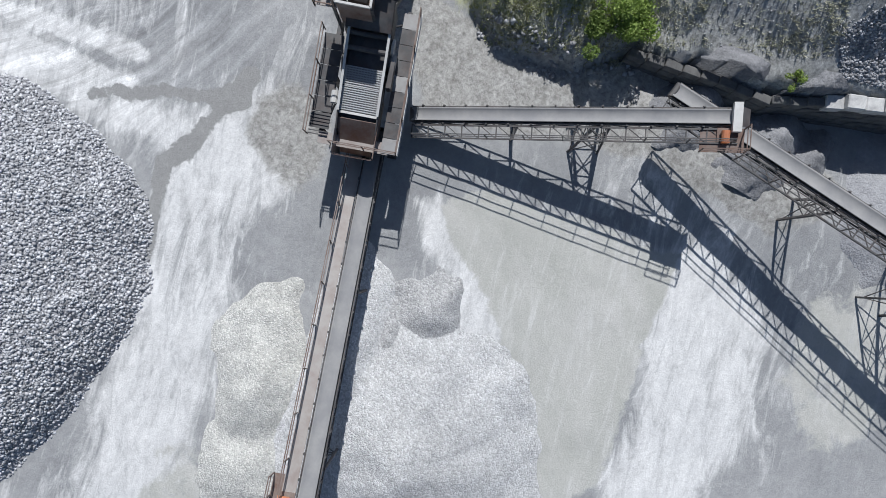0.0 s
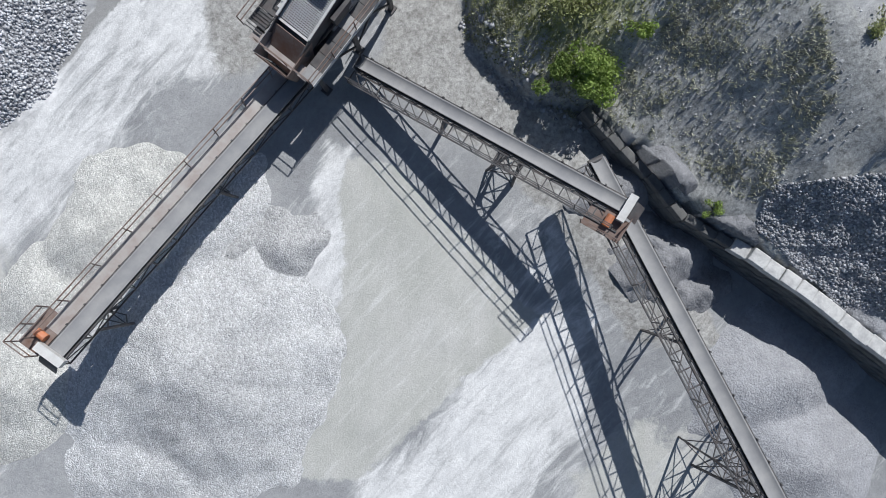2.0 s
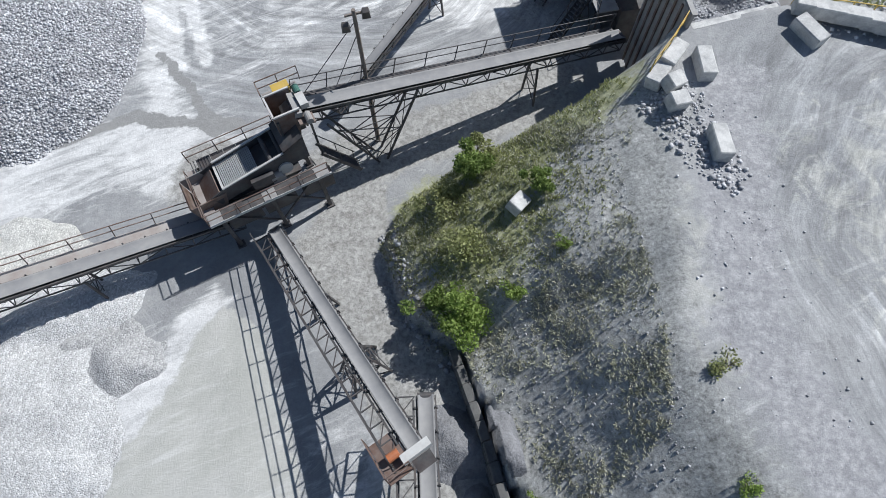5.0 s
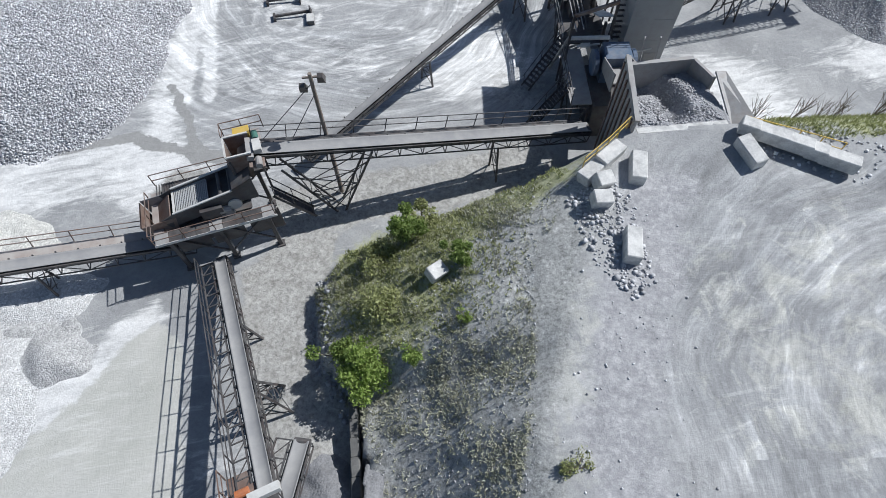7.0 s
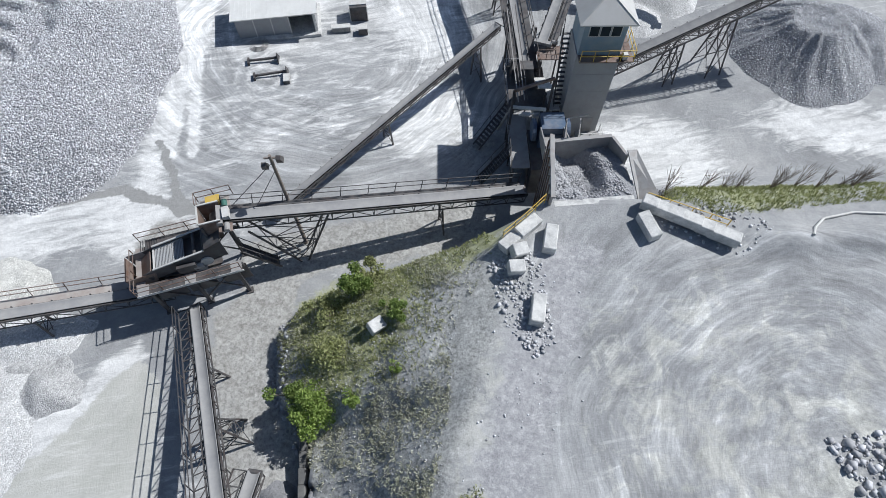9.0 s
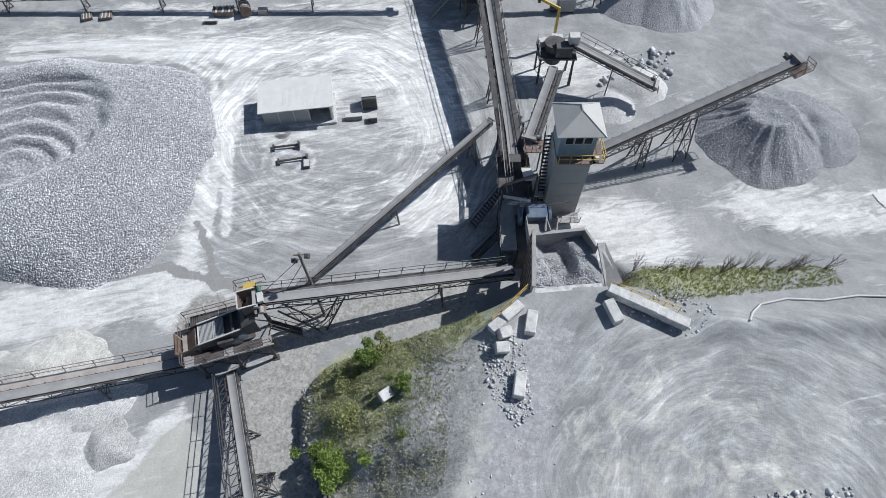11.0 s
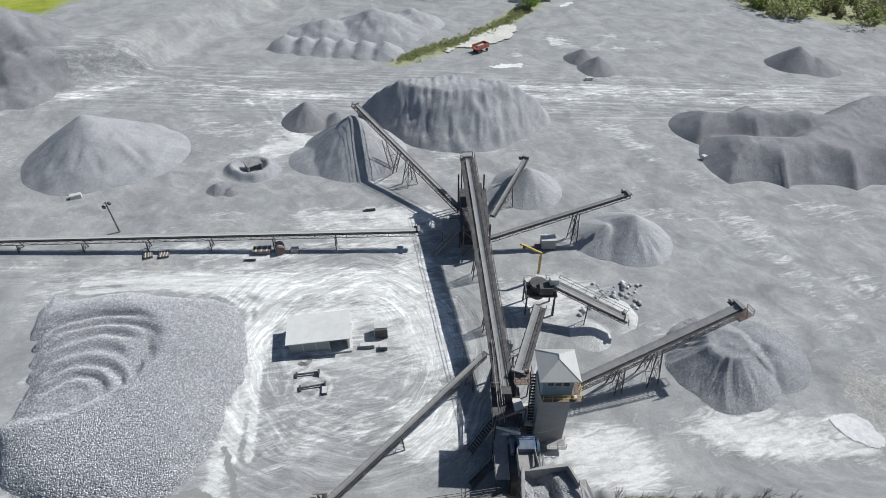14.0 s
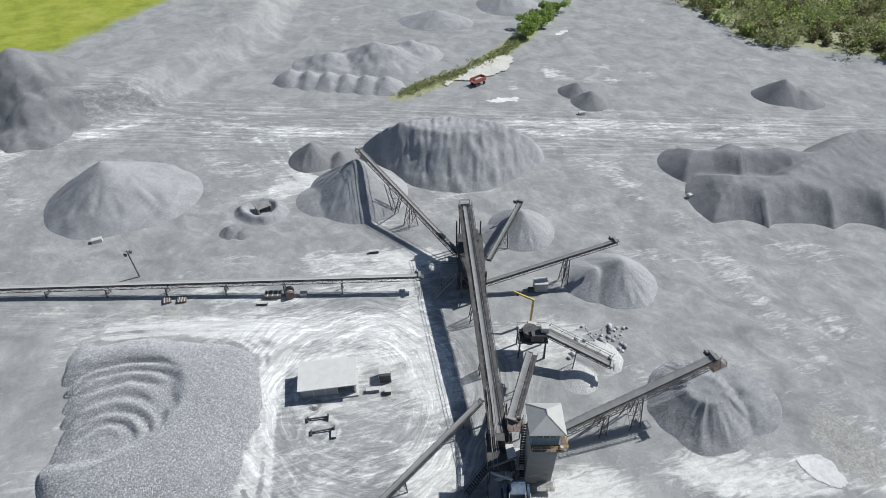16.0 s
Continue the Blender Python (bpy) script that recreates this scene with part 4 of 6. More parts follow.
def ladder_stair(parent, p, q, wide, mat, steps=10):
    """A straight open stair of two strings and treads with hand rails."""
    p, q = Vector(p), Vector(q)
    side = (q - p).cross(Vector((0, 0, 1))).normalized() * wide / 2
    for s in (-1, 1):
        part("stair_string", Geo().beam(p + side * s, q + side * s, 0.05, 0.2), mat, parent)
        part("hand_rail", Geo().beam(p + side * s + Vector((0, 0, 1)), q + side * s + Vector((0, 0, 1)), 0.045), mat, parent)
        for k in (0.05, 0.5, 0.95):
            c = p.lerp(q, k) + side * s
            part("rail_post", Geo().beam(c, c + Vector((0, 0, 1)), 0.045), mat, parent)
    tread = Geo().box((0, 0, 0), (0.24, wide, 0.03)).mesh("tread", mat)
    flat = (q - p) * 1
    flat.z = 0
    m = Matrix.Rotation(math.atan2(flat.y, flat.x), 4, "Z")
    for i in range(1, steps):
        part("tread", tread, None, parent, at=Matrix.Translation(p.lerp(q, i / steps)) @ m)


SH, _ = frame_of((9.0, 8.0, 0.0), (8.044, 7.707, 0.0))


def screen_house():
    c = thing("screen_house", "dark rusty steel screening plant on stilts with railed decks", "screening plant", SH)
    deck = 3.6
    col = Geo()
    for x in (0.4, 3.4, 6.4):
        for y in (-1.2, 2.2):
            g = Geo()
            p = SH @ Vector((x, y, 0))
            g.beam((x, y, H(p.x, p.y) - 0.1), (x, y, deck), 0.24)
            g.box((x, y, H(p.x, p.y) + 0.02), (0.5, 0.5, 0.2))
            part("column", g, STEEL_DARK, c)
    for y in (-1.2, 2.2):
        part("deck_beam", Geo().beam((-0.3, y, deck - 0.15), (7.0, y, deck - 0.15), 0.2, 0.3), STEEL_DARK, c)
        part("cross_brace", Geo().beam((0.4, y, 0.3), (3.4, y, deck - 0.3), 0.09).beam((3.4, y, 0.3), (6.4, y, deck - 0.3), 0.09).beam((3.4, y, 0.3), (0.4, y, deck - 0.3), 0.09), STEEL_DARK, c)
    # decks: pale planked walkway to the south, ribbed deck to the north
    for i in range(9):
        part("deck_plate", Geo().box((-0.2 + 0.8 * i + 0.4, 2.35, deck + 0.03), (0.77, 0.85, 0.05)), STEEL_DARK if i % 4 else STEEL_GREY, c)
    # pale steel colour puts the sunlit strip along the deck's edge
    part("deck_edge", Geo().beam((-0.3, 2.8, deck + 0.02), (7.0, 2.8, deck + 0.02), 0.07, 0.16), STEEL_PALE, c, "deck edge coloured pale as a sunlit strip")
    # sheets added under the deck so the plant casts a denser shadow
    for x in (0.6, 3.0, 5.2):
        part("shadow_sheet", Geo().box((x, 2.1, deck - 1.2), (2.0, 0.05, 2.0)), STEEL_DARK, c, "dark sheet added below the deck to thicken its shadow")
    part("belt_skirt", Geo().box((5.2, 0.6, deck - 2.0), (2.6, 1.6, 0.9)), STEEL_DARK, c)
    for i in range(6):
        part("deck_plate", Geo().box((1.9 + 0.8 * i, -1.35, deck + 0.03), (0.77, 1.0, 0.05)), STEEL_DARK, c)
    for i in range(8):
        part("deck_rib", Geo().box((5.45 + 0.17 * i, -1.35, deck + 0.08), (0.05, 1.0, 0.05)), STEEL_DARK, c)
    part("end_deck", Geo().box((6.75, 0.5, deck + 0.0), (0.6, 3.6, 0.05)), WALKWAY, c)
    railing(c, [(-0.2, 2.75, deck + 0.05), (7.0, 2.75, deck + 0.05), (7.0, -0.6, deck + 0.05)])
    railing(c, [(1.4, -1.85, deck + 0.05), (6.7, -1.85, deck + 0.05)])
    # vibrating screen box, tilted down along x
    tilt = Matrix.Translation((3.6, 0.62, deck + 1.0)) @ Matrix.Rotation(radians(11), 4, "Y")

    def tp(x, y, z):
        return tilt @ Vector((x, y, z))

    for s in (-1, 1):
        part("screen_side", Geo().plate([tp(-2.6, s * 0.95, -0.6), tp(2.5, s * 0.95, -0.6), tp(2.7, s * 0.95, 0.25), tp(1.8, s * 0.95, 0.45), tp(-2.6, s * 0.95, 0.45)], 0.06 * s), STEEL_DARK, c)
        part("screen_lip", Geo().beam(tp(-2.6, s * 0.97, 0.47), tp(1.8, s * 0.97, 0.47), 0.12, 0.08), STEEL_PALE, c, "pale worn top edge")
    part("screen_bed", Geo().box((0, 0, 0), (5.0, 1.84, 0.06), None).mesh("screen_bed", STEEL_DARK), None, c, at=tilt @ Matrix.Translation((0, 0, -0.1)))
    for k, (x0, x1) in enumerate(((-0.35, 0.55), (0.6, 1.75))):
        g = Geo()
        for i in range(13):
            y = -0.86 + 1.72 * i / 12
            g.beam(tp(x0, y, 0.16), tp(x1, y, 0.16), 0.035)
        for i in range(int((x1 - x0) / 0.11) + 1):
            x = min(x1, x0 + 0.11 * i)
            g.beam(tp(x, -0.88, 0.18), tp(x, 0.88, 0.18), 0.05)
        for y in (-0.9, 0.9):
            g.beam(tp(x0, y, 0.2), tp(x1, y, 0.2), 0.08)
        part("screen_mesh", g, MESH, c, "pale wire screen mesh panel")
        part("mesh_backing", Geo().plate([tp(x0, -0.88, 0.1), tp(x1, -0.88, 0.1), tp(x1, 0.88, 0.1), tp(x0, 0.88, 0.1)], 0.03), STEEL_GREY, c)
    part("lip_bar", Geo().beam(tp(1.85, -0.95, 0.2), tp(1.85, 0.95, 0.2), 0.12, 0.1), STEEL_PALE, c)
    for x in (-1.9, -1.2):
        part("cross_tube", Geo().tube(tp(x, -1.05, 0.3), tp(x, 1.05, 0.3), 0.13, 10), STEEL_DARK, c)
    part("feed_box", Geo().plate([(0.4, -0.5, deck + 2.6), (1.7, -0.5, deck + 2.0), (1.7, 1.7, deck + 2.0), (0.4, 1.7, deck + 2.6)], 0.05).plate([(0.4, -0.5, deck + 2.6), (0.4, -0.5, deck + 0.8), (1.7, -0.5, deck + 0.8), (1.7, -0.5, deck + 2.0)], 0.05).plate([(0.4, 1.7, deck + 0.8), (0.4, 1.7, deck + 2.6), (1.7, 1.7, deck + 2.0), (1.7, 1.7, deck + 0.8)], 0.05), STEEL_DARK, c)
    # discharge chute to the gravel conveyor
    x0, x1 = 5.7, 7.2
    part("chute_floor", Geo().plate([(x0, -0.4, deck + 0.75), (x0, 1.65, deck + 0.75), (x1, 1.4, deck - 0.5), (x1, -0.15, deck - 0.5)], 0.06), STEEL_RUST, c)
    part("chute_front", Geo().plate([(x1 + 0.3, -0.35, deck + 0.6), (x1 + 0.3, 1.6, deck + 0.6), (x1, 1.4, deck - 1.6), (x1, -0.15, deck - 1.6)], 0.06), STEEL_RUST, c, "rust-brown chute plate")
    for y in (-0.42, 1.67):
        part("chute_side", Geo().plate([(x0 - 0.3, y, deck + 0.8), (x1 + 0.3, y, deck + 0.6), (x1, y * 0.85, deck - 1.6), (x0, y, deck - 0.6)], 0.05), STEEL_GREY if y < 0 else STEEL_RUST, c)
    part("under_hopper", Geo().box((3.2, 0.6, deck - 0.9), (4.2, 2.0, 1.5), Matrix.Rotation(math.pi, 3, "X"), 0.55), STEEL_DARK, c)
    part("motor", Geo().tube((2.2, 1.75, deck + 0.5), (2.9, 1.75, deck + 0.5), 0.25, 14).box((2.5, 1.75, deck + 0.2), (0.8, 0.4, 0.3)), STEEL_GREY, c)
    part("flywheel", Geo().tube((1.9, 1.68, deck + 0.75), (1.9, 1.8, deck + 0.75), 0.42, 18), STEEL_PALE, c)
    part("belt_guard", Geo().box((3.3, 1.85, deck + 0.65), (1.3, 0.25, 0.75)), STEEL_DARK, c)
    part("motor", Geo().tube((4.4, -0.75, deck + 0.35), (5.0, -0.75, deck + 0.35), 0.2, 12), STEEL_PALE, c)
    ladder_stair(c, (-2.4, 0.9, 0.3), (-0.3, 0.9, deck), 0.8, STEEL_DARK, 12)
    for p, q in (((0.2, -1.2, 0.3), (0.2, 2.2, deck - 0.3)), ((6.4, 2.2, 0.3), (6.4, -1.2, deck - 0.3))):
        part("cross_brace", Geo().beam(p, q, 0.08), STEEL_DARK, c)


def transfer_chute():
    c = thing("transfer_chute", "rusty head chute with a yellow cover over the screening plant", "chute", SH)
    base = 4.3
    for y in (-0.75, 0.75):
        part("side_plate", Geo().plate([(-0.1, y, 7.3), (1.3, y, 7.3), (1.3, y, base + 0.9), (0.3, y, base + 0.9)], 0.05), STEEL_RUST, c)
    part("front_plate", Geo().plate([(1.32, -0.75, 7.3), (1.32, 0.75, 7.3), (1.32, 0.75, base + 0.9), (1.32, -0.75, base + 0.9)], 0.05), STEEL_RUST, c)
    for a, b in (((-0.1, -0.8, 7.33), (1.35, -0.8, 7.33)), ((1.35, -0.8, 7.33), (1.35, 0.8, 7.33)), ((1.35, 0.8, 7.33), (-0.1, 0.8, 7.33))):
        part("rim", Geo().beam(a, b, 0.1), STEEL_PALE, c, "pale worn rim")
    part("cover", Geo().box((0.25, -1.15, 7.2), (0.95, 0.62, 0.12)).box((0.25, -1.15, 6.95), (0.8, 0.5, 0.5)), STEEL_YELLOW, c, "faded yellow sheet cover")
    part("motor", Geo().tube((-0.45, -0.95, 7.05), (-0.45, -0.4, 7.05), 0.2, 14), STEEL_GREEN, c)
    part("gearbox", Geo().box((-0.45, 0.1, 7.0), (0.45, 0.9, 0.35)), STEEL_PALE, c)
    part("platform", Geo().box((0.3, -1.35, 6.45), (2.0, 1.0, 0.06)), WALKWAY, c)
    railing(c, [(-1.0, -1.8, 6.48), (1.4, -1.8, 6.48), (1.4, -0.9, 6.48)])
    for x in (-0.4, 1.25):
        for y in (-1.0, 0.8):
            part("post", Geo().beam((x, y, 3.6), (x, y, 6.9), 0.12), STEEL_DARK, c)


screen_house()
transfer_chute()


# ---- control tower ----
def control_tower():
    x0, x1, y0, y1 = 35.0, 38.5, 21.9, 25.3
    cx, cy = (x0 + x1) / 2, (y0 + y1) / 2
    base = H(cx, cy) - 0.3
    c = thing("control_tower", "grey concrete control tower with a pale hipped metal roof", "control tower", (cx, cy, 0))
    part("shaft", Geo().box((0, 0, (base + 8.2) / 2), (x1 - x0, y1 - y0, 8.2 - base)), CLADDING, c, "grey stained concrete shaft")
    for k in range(1, 5):
        part("panel_joint", Geo().box((0, 0, base + k * 1.9), (x1 - x0 + 0.03, y1 - y0 + 0.03, 0.03)), CLADDING, c)
    part("door", Geo().box((0.75, -1.72, base + 1.6), (0.9, 0.06, 2.0)), STEEL_GREY, c)
    part("cabin", Geo().box((0, 0, 9.8), (3.3, 3.2, 3.2)), CABIN_BLUE, c, "blue-grey clad cabin")
    for x in (-0.85, 0.0, 0.85):
        w = part("window", Geo().box((x, -1.62, 10.45), (0.8, 0.06, 1.0)), STEEL_PALE, c)
        part("pane", Geo().box((x, -1.66, 10.45), (0.68, 0.03, 0.86)), GLASS, w)
    for y in (-0.8, 0.5):
        w = part("window", Geo().box((1.66, y, 10.45), (0.06, 0.9, 0.9)), STEEL_PALE, c)
        part("pane", Geo().box((1.70, y, 10.45), (0.03, 0.78, 0.78)), GLASS, w)
    # hipped roof with standing ribs
    e, z0, z1 = 2.2, 11.4, 12.9
    g = Geo()
    r = [(-e, -e, z0), (e, -e, z0), (e, e, z0), (-e, e, z0), (0, -0.35, z1), (0, 0.35, z1)]
    g.add(r, [(0, 1, 4), (1, 2, 5, 4), (2, 3, 5), (3, 0, 4, 5), (3, 2, 1, 0)])
    part("roof", g, TOWER_ROOF, c, "pale dusty ribbed metal roof")
    part("eave", Geo().box((0, 0, z0 - 0.07), (2 * e - 0.06, 2 * e - 0.06, 0.12)), STEEL_PALE, c)
    for a, b in ((0, 4), (1, 4), (2, 5), (3, 5), (4, 5)):
        part("roof_ridge", Geo().beam(r[a], r[b], 0.1, 0.05), TOWER_ROOF, c)
    # balcony
    part("balcony", Geo().box((0.1, -2.0, 8.16), (3.5, 0.9, 0.1)).box((2.1, -0.6, 8.16), (1.1, 3.6, 0.1)), STEEL_RUST, c, "rusty orange balcony deck")
    railing(c, [(-1.6, -2.4, 8.2), (2.6, -2.4, 8.2), (2.6, 1.1, 8.2)], 1.05, 1.1, STEEL_YELLOW)
    part("floor_lamp_box", Geo().box((1.95, -2.1, 8.5), (0.35, 0.35, 0.5)), STEEL_PALE, c)
    ladder_stair(c, (-2.0, -1.4, base + 1.0), (-2.0, 1.6, 8.2), 0.8, STEEL_DARK, 22)
    part("lower_landing", Geo().box((0.9, -2.5, base + 1.0), (2.2, 1.3, 0.08)), STEEL_GREY, c)
    railing(c, [(0.0, -3.1, base + 1.05), (2.0, -3.1, base + 1.05), (2.0, -1.9, base + 1.05)], 1.0, 0.9, STEEL_PALE)
    part("bracket_arm", Geo().tube((-1.4, -2.2, base + 3.0), (0.6, -1.9, base + 3.2), 0.06, 8), STEEL_PALE, c)


def glass_material():
    m, t, b = nodes_of("dark_window_glass")
    b.inputs["Base Color"].default_value = (0.02, 0.03, 0.04, 1)
    b.inputs["Roughness"].default_value = 0.06
    b.inputs["Specular IOR Level"].default_value = 0.6
    return m


GLASS = glass_material()
control_tower()


# ---- dump hopper and crusher ----
def dump_hopper():
    c = thing("dump_hopper", "steel-faced dump hopper half full of broken rock", "hopper")
    fl, fr, bl, br = Vector((31.7, 8.4, 0)), Vector((37.8, 9.0, 0)), Vector((32.3, 14.0, 0)), Vector((36.9, 14.6, 0))

    def wall(name, p, q, z0, z1, z2, thick, mat, label=""):
        part(name, Geo().plate([(p.x, p.y, z0), (q.x, q.y, z0), (q.x, q.y, z2), (p.x, p.y, z1)], thick), mat, c, label)

    wall("side_wall", fl, bl, -0.8, 7.9, 8.0, 0.18, STEEL_GREY, "tall ribbed dusty steel side wall")
    wall("back_wall", bl, br, 1.5, 7.2, 7.0, 0.2, STEEL_GREY)
    wall("side_wall", br, Vector((37.6, 12.6, 0)), 1.5, 7.0, 7.2, 0.2, STEEL_GREY)
    part("wing_plate", Geo().plate([(37.6, 12.8, 7.5), (38.3, 12.9, 7.4), (39.3, 9.3, 6.9), (38.0, 8.9, 6.4)], 0.12), STEEL_GREY, c, "slanted grey steel wing plate")
    for i in range(7):
        p = fl.lerp(bl, (i + 0.5) / 7) + Vector((-0.16, 0.02, 0))
        part("wall_rib", Geo().beam((p.x, p.y, -0.8), (p.x, p.y, 7.7), 0.16, 0.22), STEEL_RUST, c)
    for p, q, z in ((fl, bl, 7.95), (bl, br, 7.15)):
        part("rim_beam", Geo().beam((p.x, p.y, z), (q.x, q.y, z - 0.1), 0.3, 0.16), STEEL_GREY, c)
    for x, z in ((33.5, 8.6), (34.5, 8.6)):
        part("fin", Geo().plate([(x - 0.1, 14.3, 6.2), (x + 0.25, 15.1, 6.2), (x - 0.15, 14.9, z), (x - 0.2, 14.7, z)], 0.07), STEEL_GREY, c, "pointed grey guide plate")
    part("lip", Geo().box((34.75, 8.75, 6.85), (5.6, 0.45, 0.4), Matrix.Rotation(radians(5), 3, "Z")), CONCRETE, c, "dusty concrete lip")
    part("foundation", Geo().plate([(38.2, 9.2, -1.6), (31.6, 8.6, -1.6), (31.6, 8.6, 6.6), (38.2, 9.2, 6.6)], 0.5), CONCRETE_DARK, c)
    # sloping rock fill with a drawn-down pocket
    X, Y = np.meshgrid(np.arange(31.75, 37.9, 0.14), np.arange(8.85, 14.7, 0.14))
    X = X + (Y - 9) * -0.02 + 0.06 * (Y - 9)
    Z = 7.0 - 0.22 * np.maximum(Y - 9.4, 0) - 1.1 * blob(X, Y, 34.3, 12.2, 1.3, 2.6, 10, 0.4) + 0.16 * waves(X, Y, 0.7, 101)
    inside = (X > 31.8 + (Y - 8.4) * 0.107) & (X < 37.8 - (Y - 9) * 0.06) & (Y < 14.0 + 0.13 * (X - 32.3))
    part("rock_fill", grid_mesh("rock_fill", X, Y, Z, GRAVEL_GREY, inside), None, c, "grey broken rock sloping into the hopper")
    return c


def jaw_crusher():
    z = H(33.5, 17.5)
    c = thing("jaw_crusher", "dark blue jaw crusher with dusty plates between hopper and tower", "crusher", (33.4, 17.6, z))
    part("frame", Geo().box((0, 0, 1.6), (3.4, 4.4, 3.2)), STEEL_DARK, c)
    part("housing", Geo().box((0.1, 1.2, 4.3), (2.2, 2.0, 2.2), None, 0.9), STEEL_BLUE, c, "dark blue crusher housing")
    for s in (-1, 1):
        part("flywheel", Geo().tube((s * 1.25, 1.2, 4.3), (s * 1.55, 1.2, 4.3), 0.95, 24), STEEL_BLUE, c)
    part("feeder_pan", Geo().plate([(-1.0, -2.2, 5.4), (1.0, -2.2, 5.4), (0.9, 0.4, 4.6), (-0.9, 0.4, 4.6)], 0.1), STEEL_GREY, c)
    for s in (-1, 1):
        part("feeder_side", Geo().plate([(s * 1.05, -2.6, 6.6), (s * 1.05, -2.6, 5.0), (s * 0.95, 0.5, 4.4), (s * 0.95, 0.5, 5.4)], 0.08), STEEL_GREY, c)
    part("cover_plate", Geo().box((0.7, 6.2, 2.9), (1.5, 3.2, 0.12), Matrix.Rotation(radians(-7), 3, "X")), STEEL_PALE, c, "pale dusty cover plate")
    part("chute", Geo().box((-0.5, 5.6, 2.6), (0.8, 3.4, 0.9)), STEEL_PALE, c)
    part("work_deck", Geo().box((-2.6, 1.0, 3.2), (1.6, 6.0, 0.08)), STEEL_GREY, c)
    railing(c, [(-3.4, -2.0, 3.24), (-3.4, 4.0, 3.24), (-1.8, 4.0, 3.24)], 1.05, 1.3, STEEL_DARK)
    ladder_stair(c, (-6.0, -1.2, 0.2), (-3.4, 0.0, 3.2), 0.8, STEEL_DARK, 14)
    part("lamp_arm", Geo().tube((-2.6, 2.4, 4.8), (-0.9, 2.5, 4.9), 0.07, 8).box((-2.0, 2.4, 4.9), (0.7, 0.3, 0.2)), STEEL_PALE, c)
    for x in (-3.2, -1.9):
        for y in (-1.8, 0.8, 3.8):
            part("leg", Geo().beam((x, y, -0.2), (x, y, 3.2), 0.14), STEEL_DARK, c)
    for y0 in (-1.8, 0.8):
        part("brace", Geo().beam((-3.2, y0, 0.2), (-3.2, y0 + 2.6, 3.0), 0.07).beam((-3.2, y0 + 2.6, 0.2), (-3.2, y0, 3.0), 0.07), STEEL_DARK, c)
    # column cluster and platform under the main conveyor's foot
    part("platform", Geo().box((0.7, 9.8, 5.0), (2.2, 1.8, 0.1)), STEEL_RUST, c, "rusty orange platform")
    for x in (-0.3, 1.7):
        for y in (9.0, 10.6):
            part("leg", Geo().beam((x, y, -0.2), (x, y, 5.0), 0.14), STEEL_DARK, c)
    railing(c, [(-0.4, 8.9, 5.05), (1.8, 8.9, 5.05), (1.8, 10.7, 5.05)], 1.05, 0.8, STEEL_RUST)


def cone_crusher():
    z = H(38.2, 44)
    c = thing("cone_crusher", "dark crusher on a raised deck with dusty white covers", "crusher", (38.4, 43.6, z))
    for x in (-2.0, 2.0):
        for y in (-1.4, 1.4):
            part("leg", Geo().beam((x, y, -0.2), (x, y, 4.0), 0.22), STEEL_DARK, c)
    part("deck", Geo().box((0, 0, 4.0), (4.6, 3.4, 0.2)), STEEL_DARK, c)
    part("bowl", Geo().tube((-0.3, 0.1, 2.6), (-0.3, 0.1, 5.2), 1.0, 20, 1.25), STEEL_DARK, c)
    part("bin", Geo().box((0.6, -1.0, 5.0), (1.9, 1.4, 1.3)), STEEL_DARK, c, "dark steel bin")
    part("white_cover", Geo().box((1.7, -0.6, 6.2), (1.2, 1.0, 1.0)), STEEL_PALE, c, "white drive cover")
    part("white_cover", Geo().box((-1.5, 1.0, 4.5), (1.2, 0.8, 0.8), Matrix.Rotation(0.3, 3, "Z")), STEEL_PALE, c)
    part("white_cover", Geo().box((0.1, 1.4, 4.7), (1.3, 0.7, 0.9), Matrix.Rotation(-0.2, 3, "Z")), STEEL_PALE, c)
    part("support", Geo().beam((2.0, -1.4, 4.0), (2.2, -1.4, -0.2), 0.14).beam((-2.0, 1.4, 0.2), (2.0, 1.4, 3.8), 0.09), STEEL_DARK, c)
    railing(c, [(-2.2, -1.6, 4.1), (-2.2, 1.6, 4.1), (2.2, 1.6, 4.1)], 1.0, 1.2, STEEL_GREY)


def jib_crane():
    z = H(39.2, 49.5)
    c = thing("jib_crane", "yellow jib crane with a bent boom", "crane", (39.2, 49.5, z))
    part("mast", Geo().beam((0, 0, -0.2), (0, 0, 5.8), 0.32), STEEL_YELLOW, c)
    part("boom", Geo().beam((0.1, -0.1, 5.7), (-3.2, 0.6, 7.0), 0.22, 0.3), STEEL_YELLOW, c)
    part("hoist", Geo().box((-2.6, 0.4, 6.5), (0.35, 0.3, 0.4)), STEEL_DARK, c)
    part("base_plate", Geo().box((0, 0, 0.05), (0.8, 0.8, 0.1)), STEEL_DARK, c)


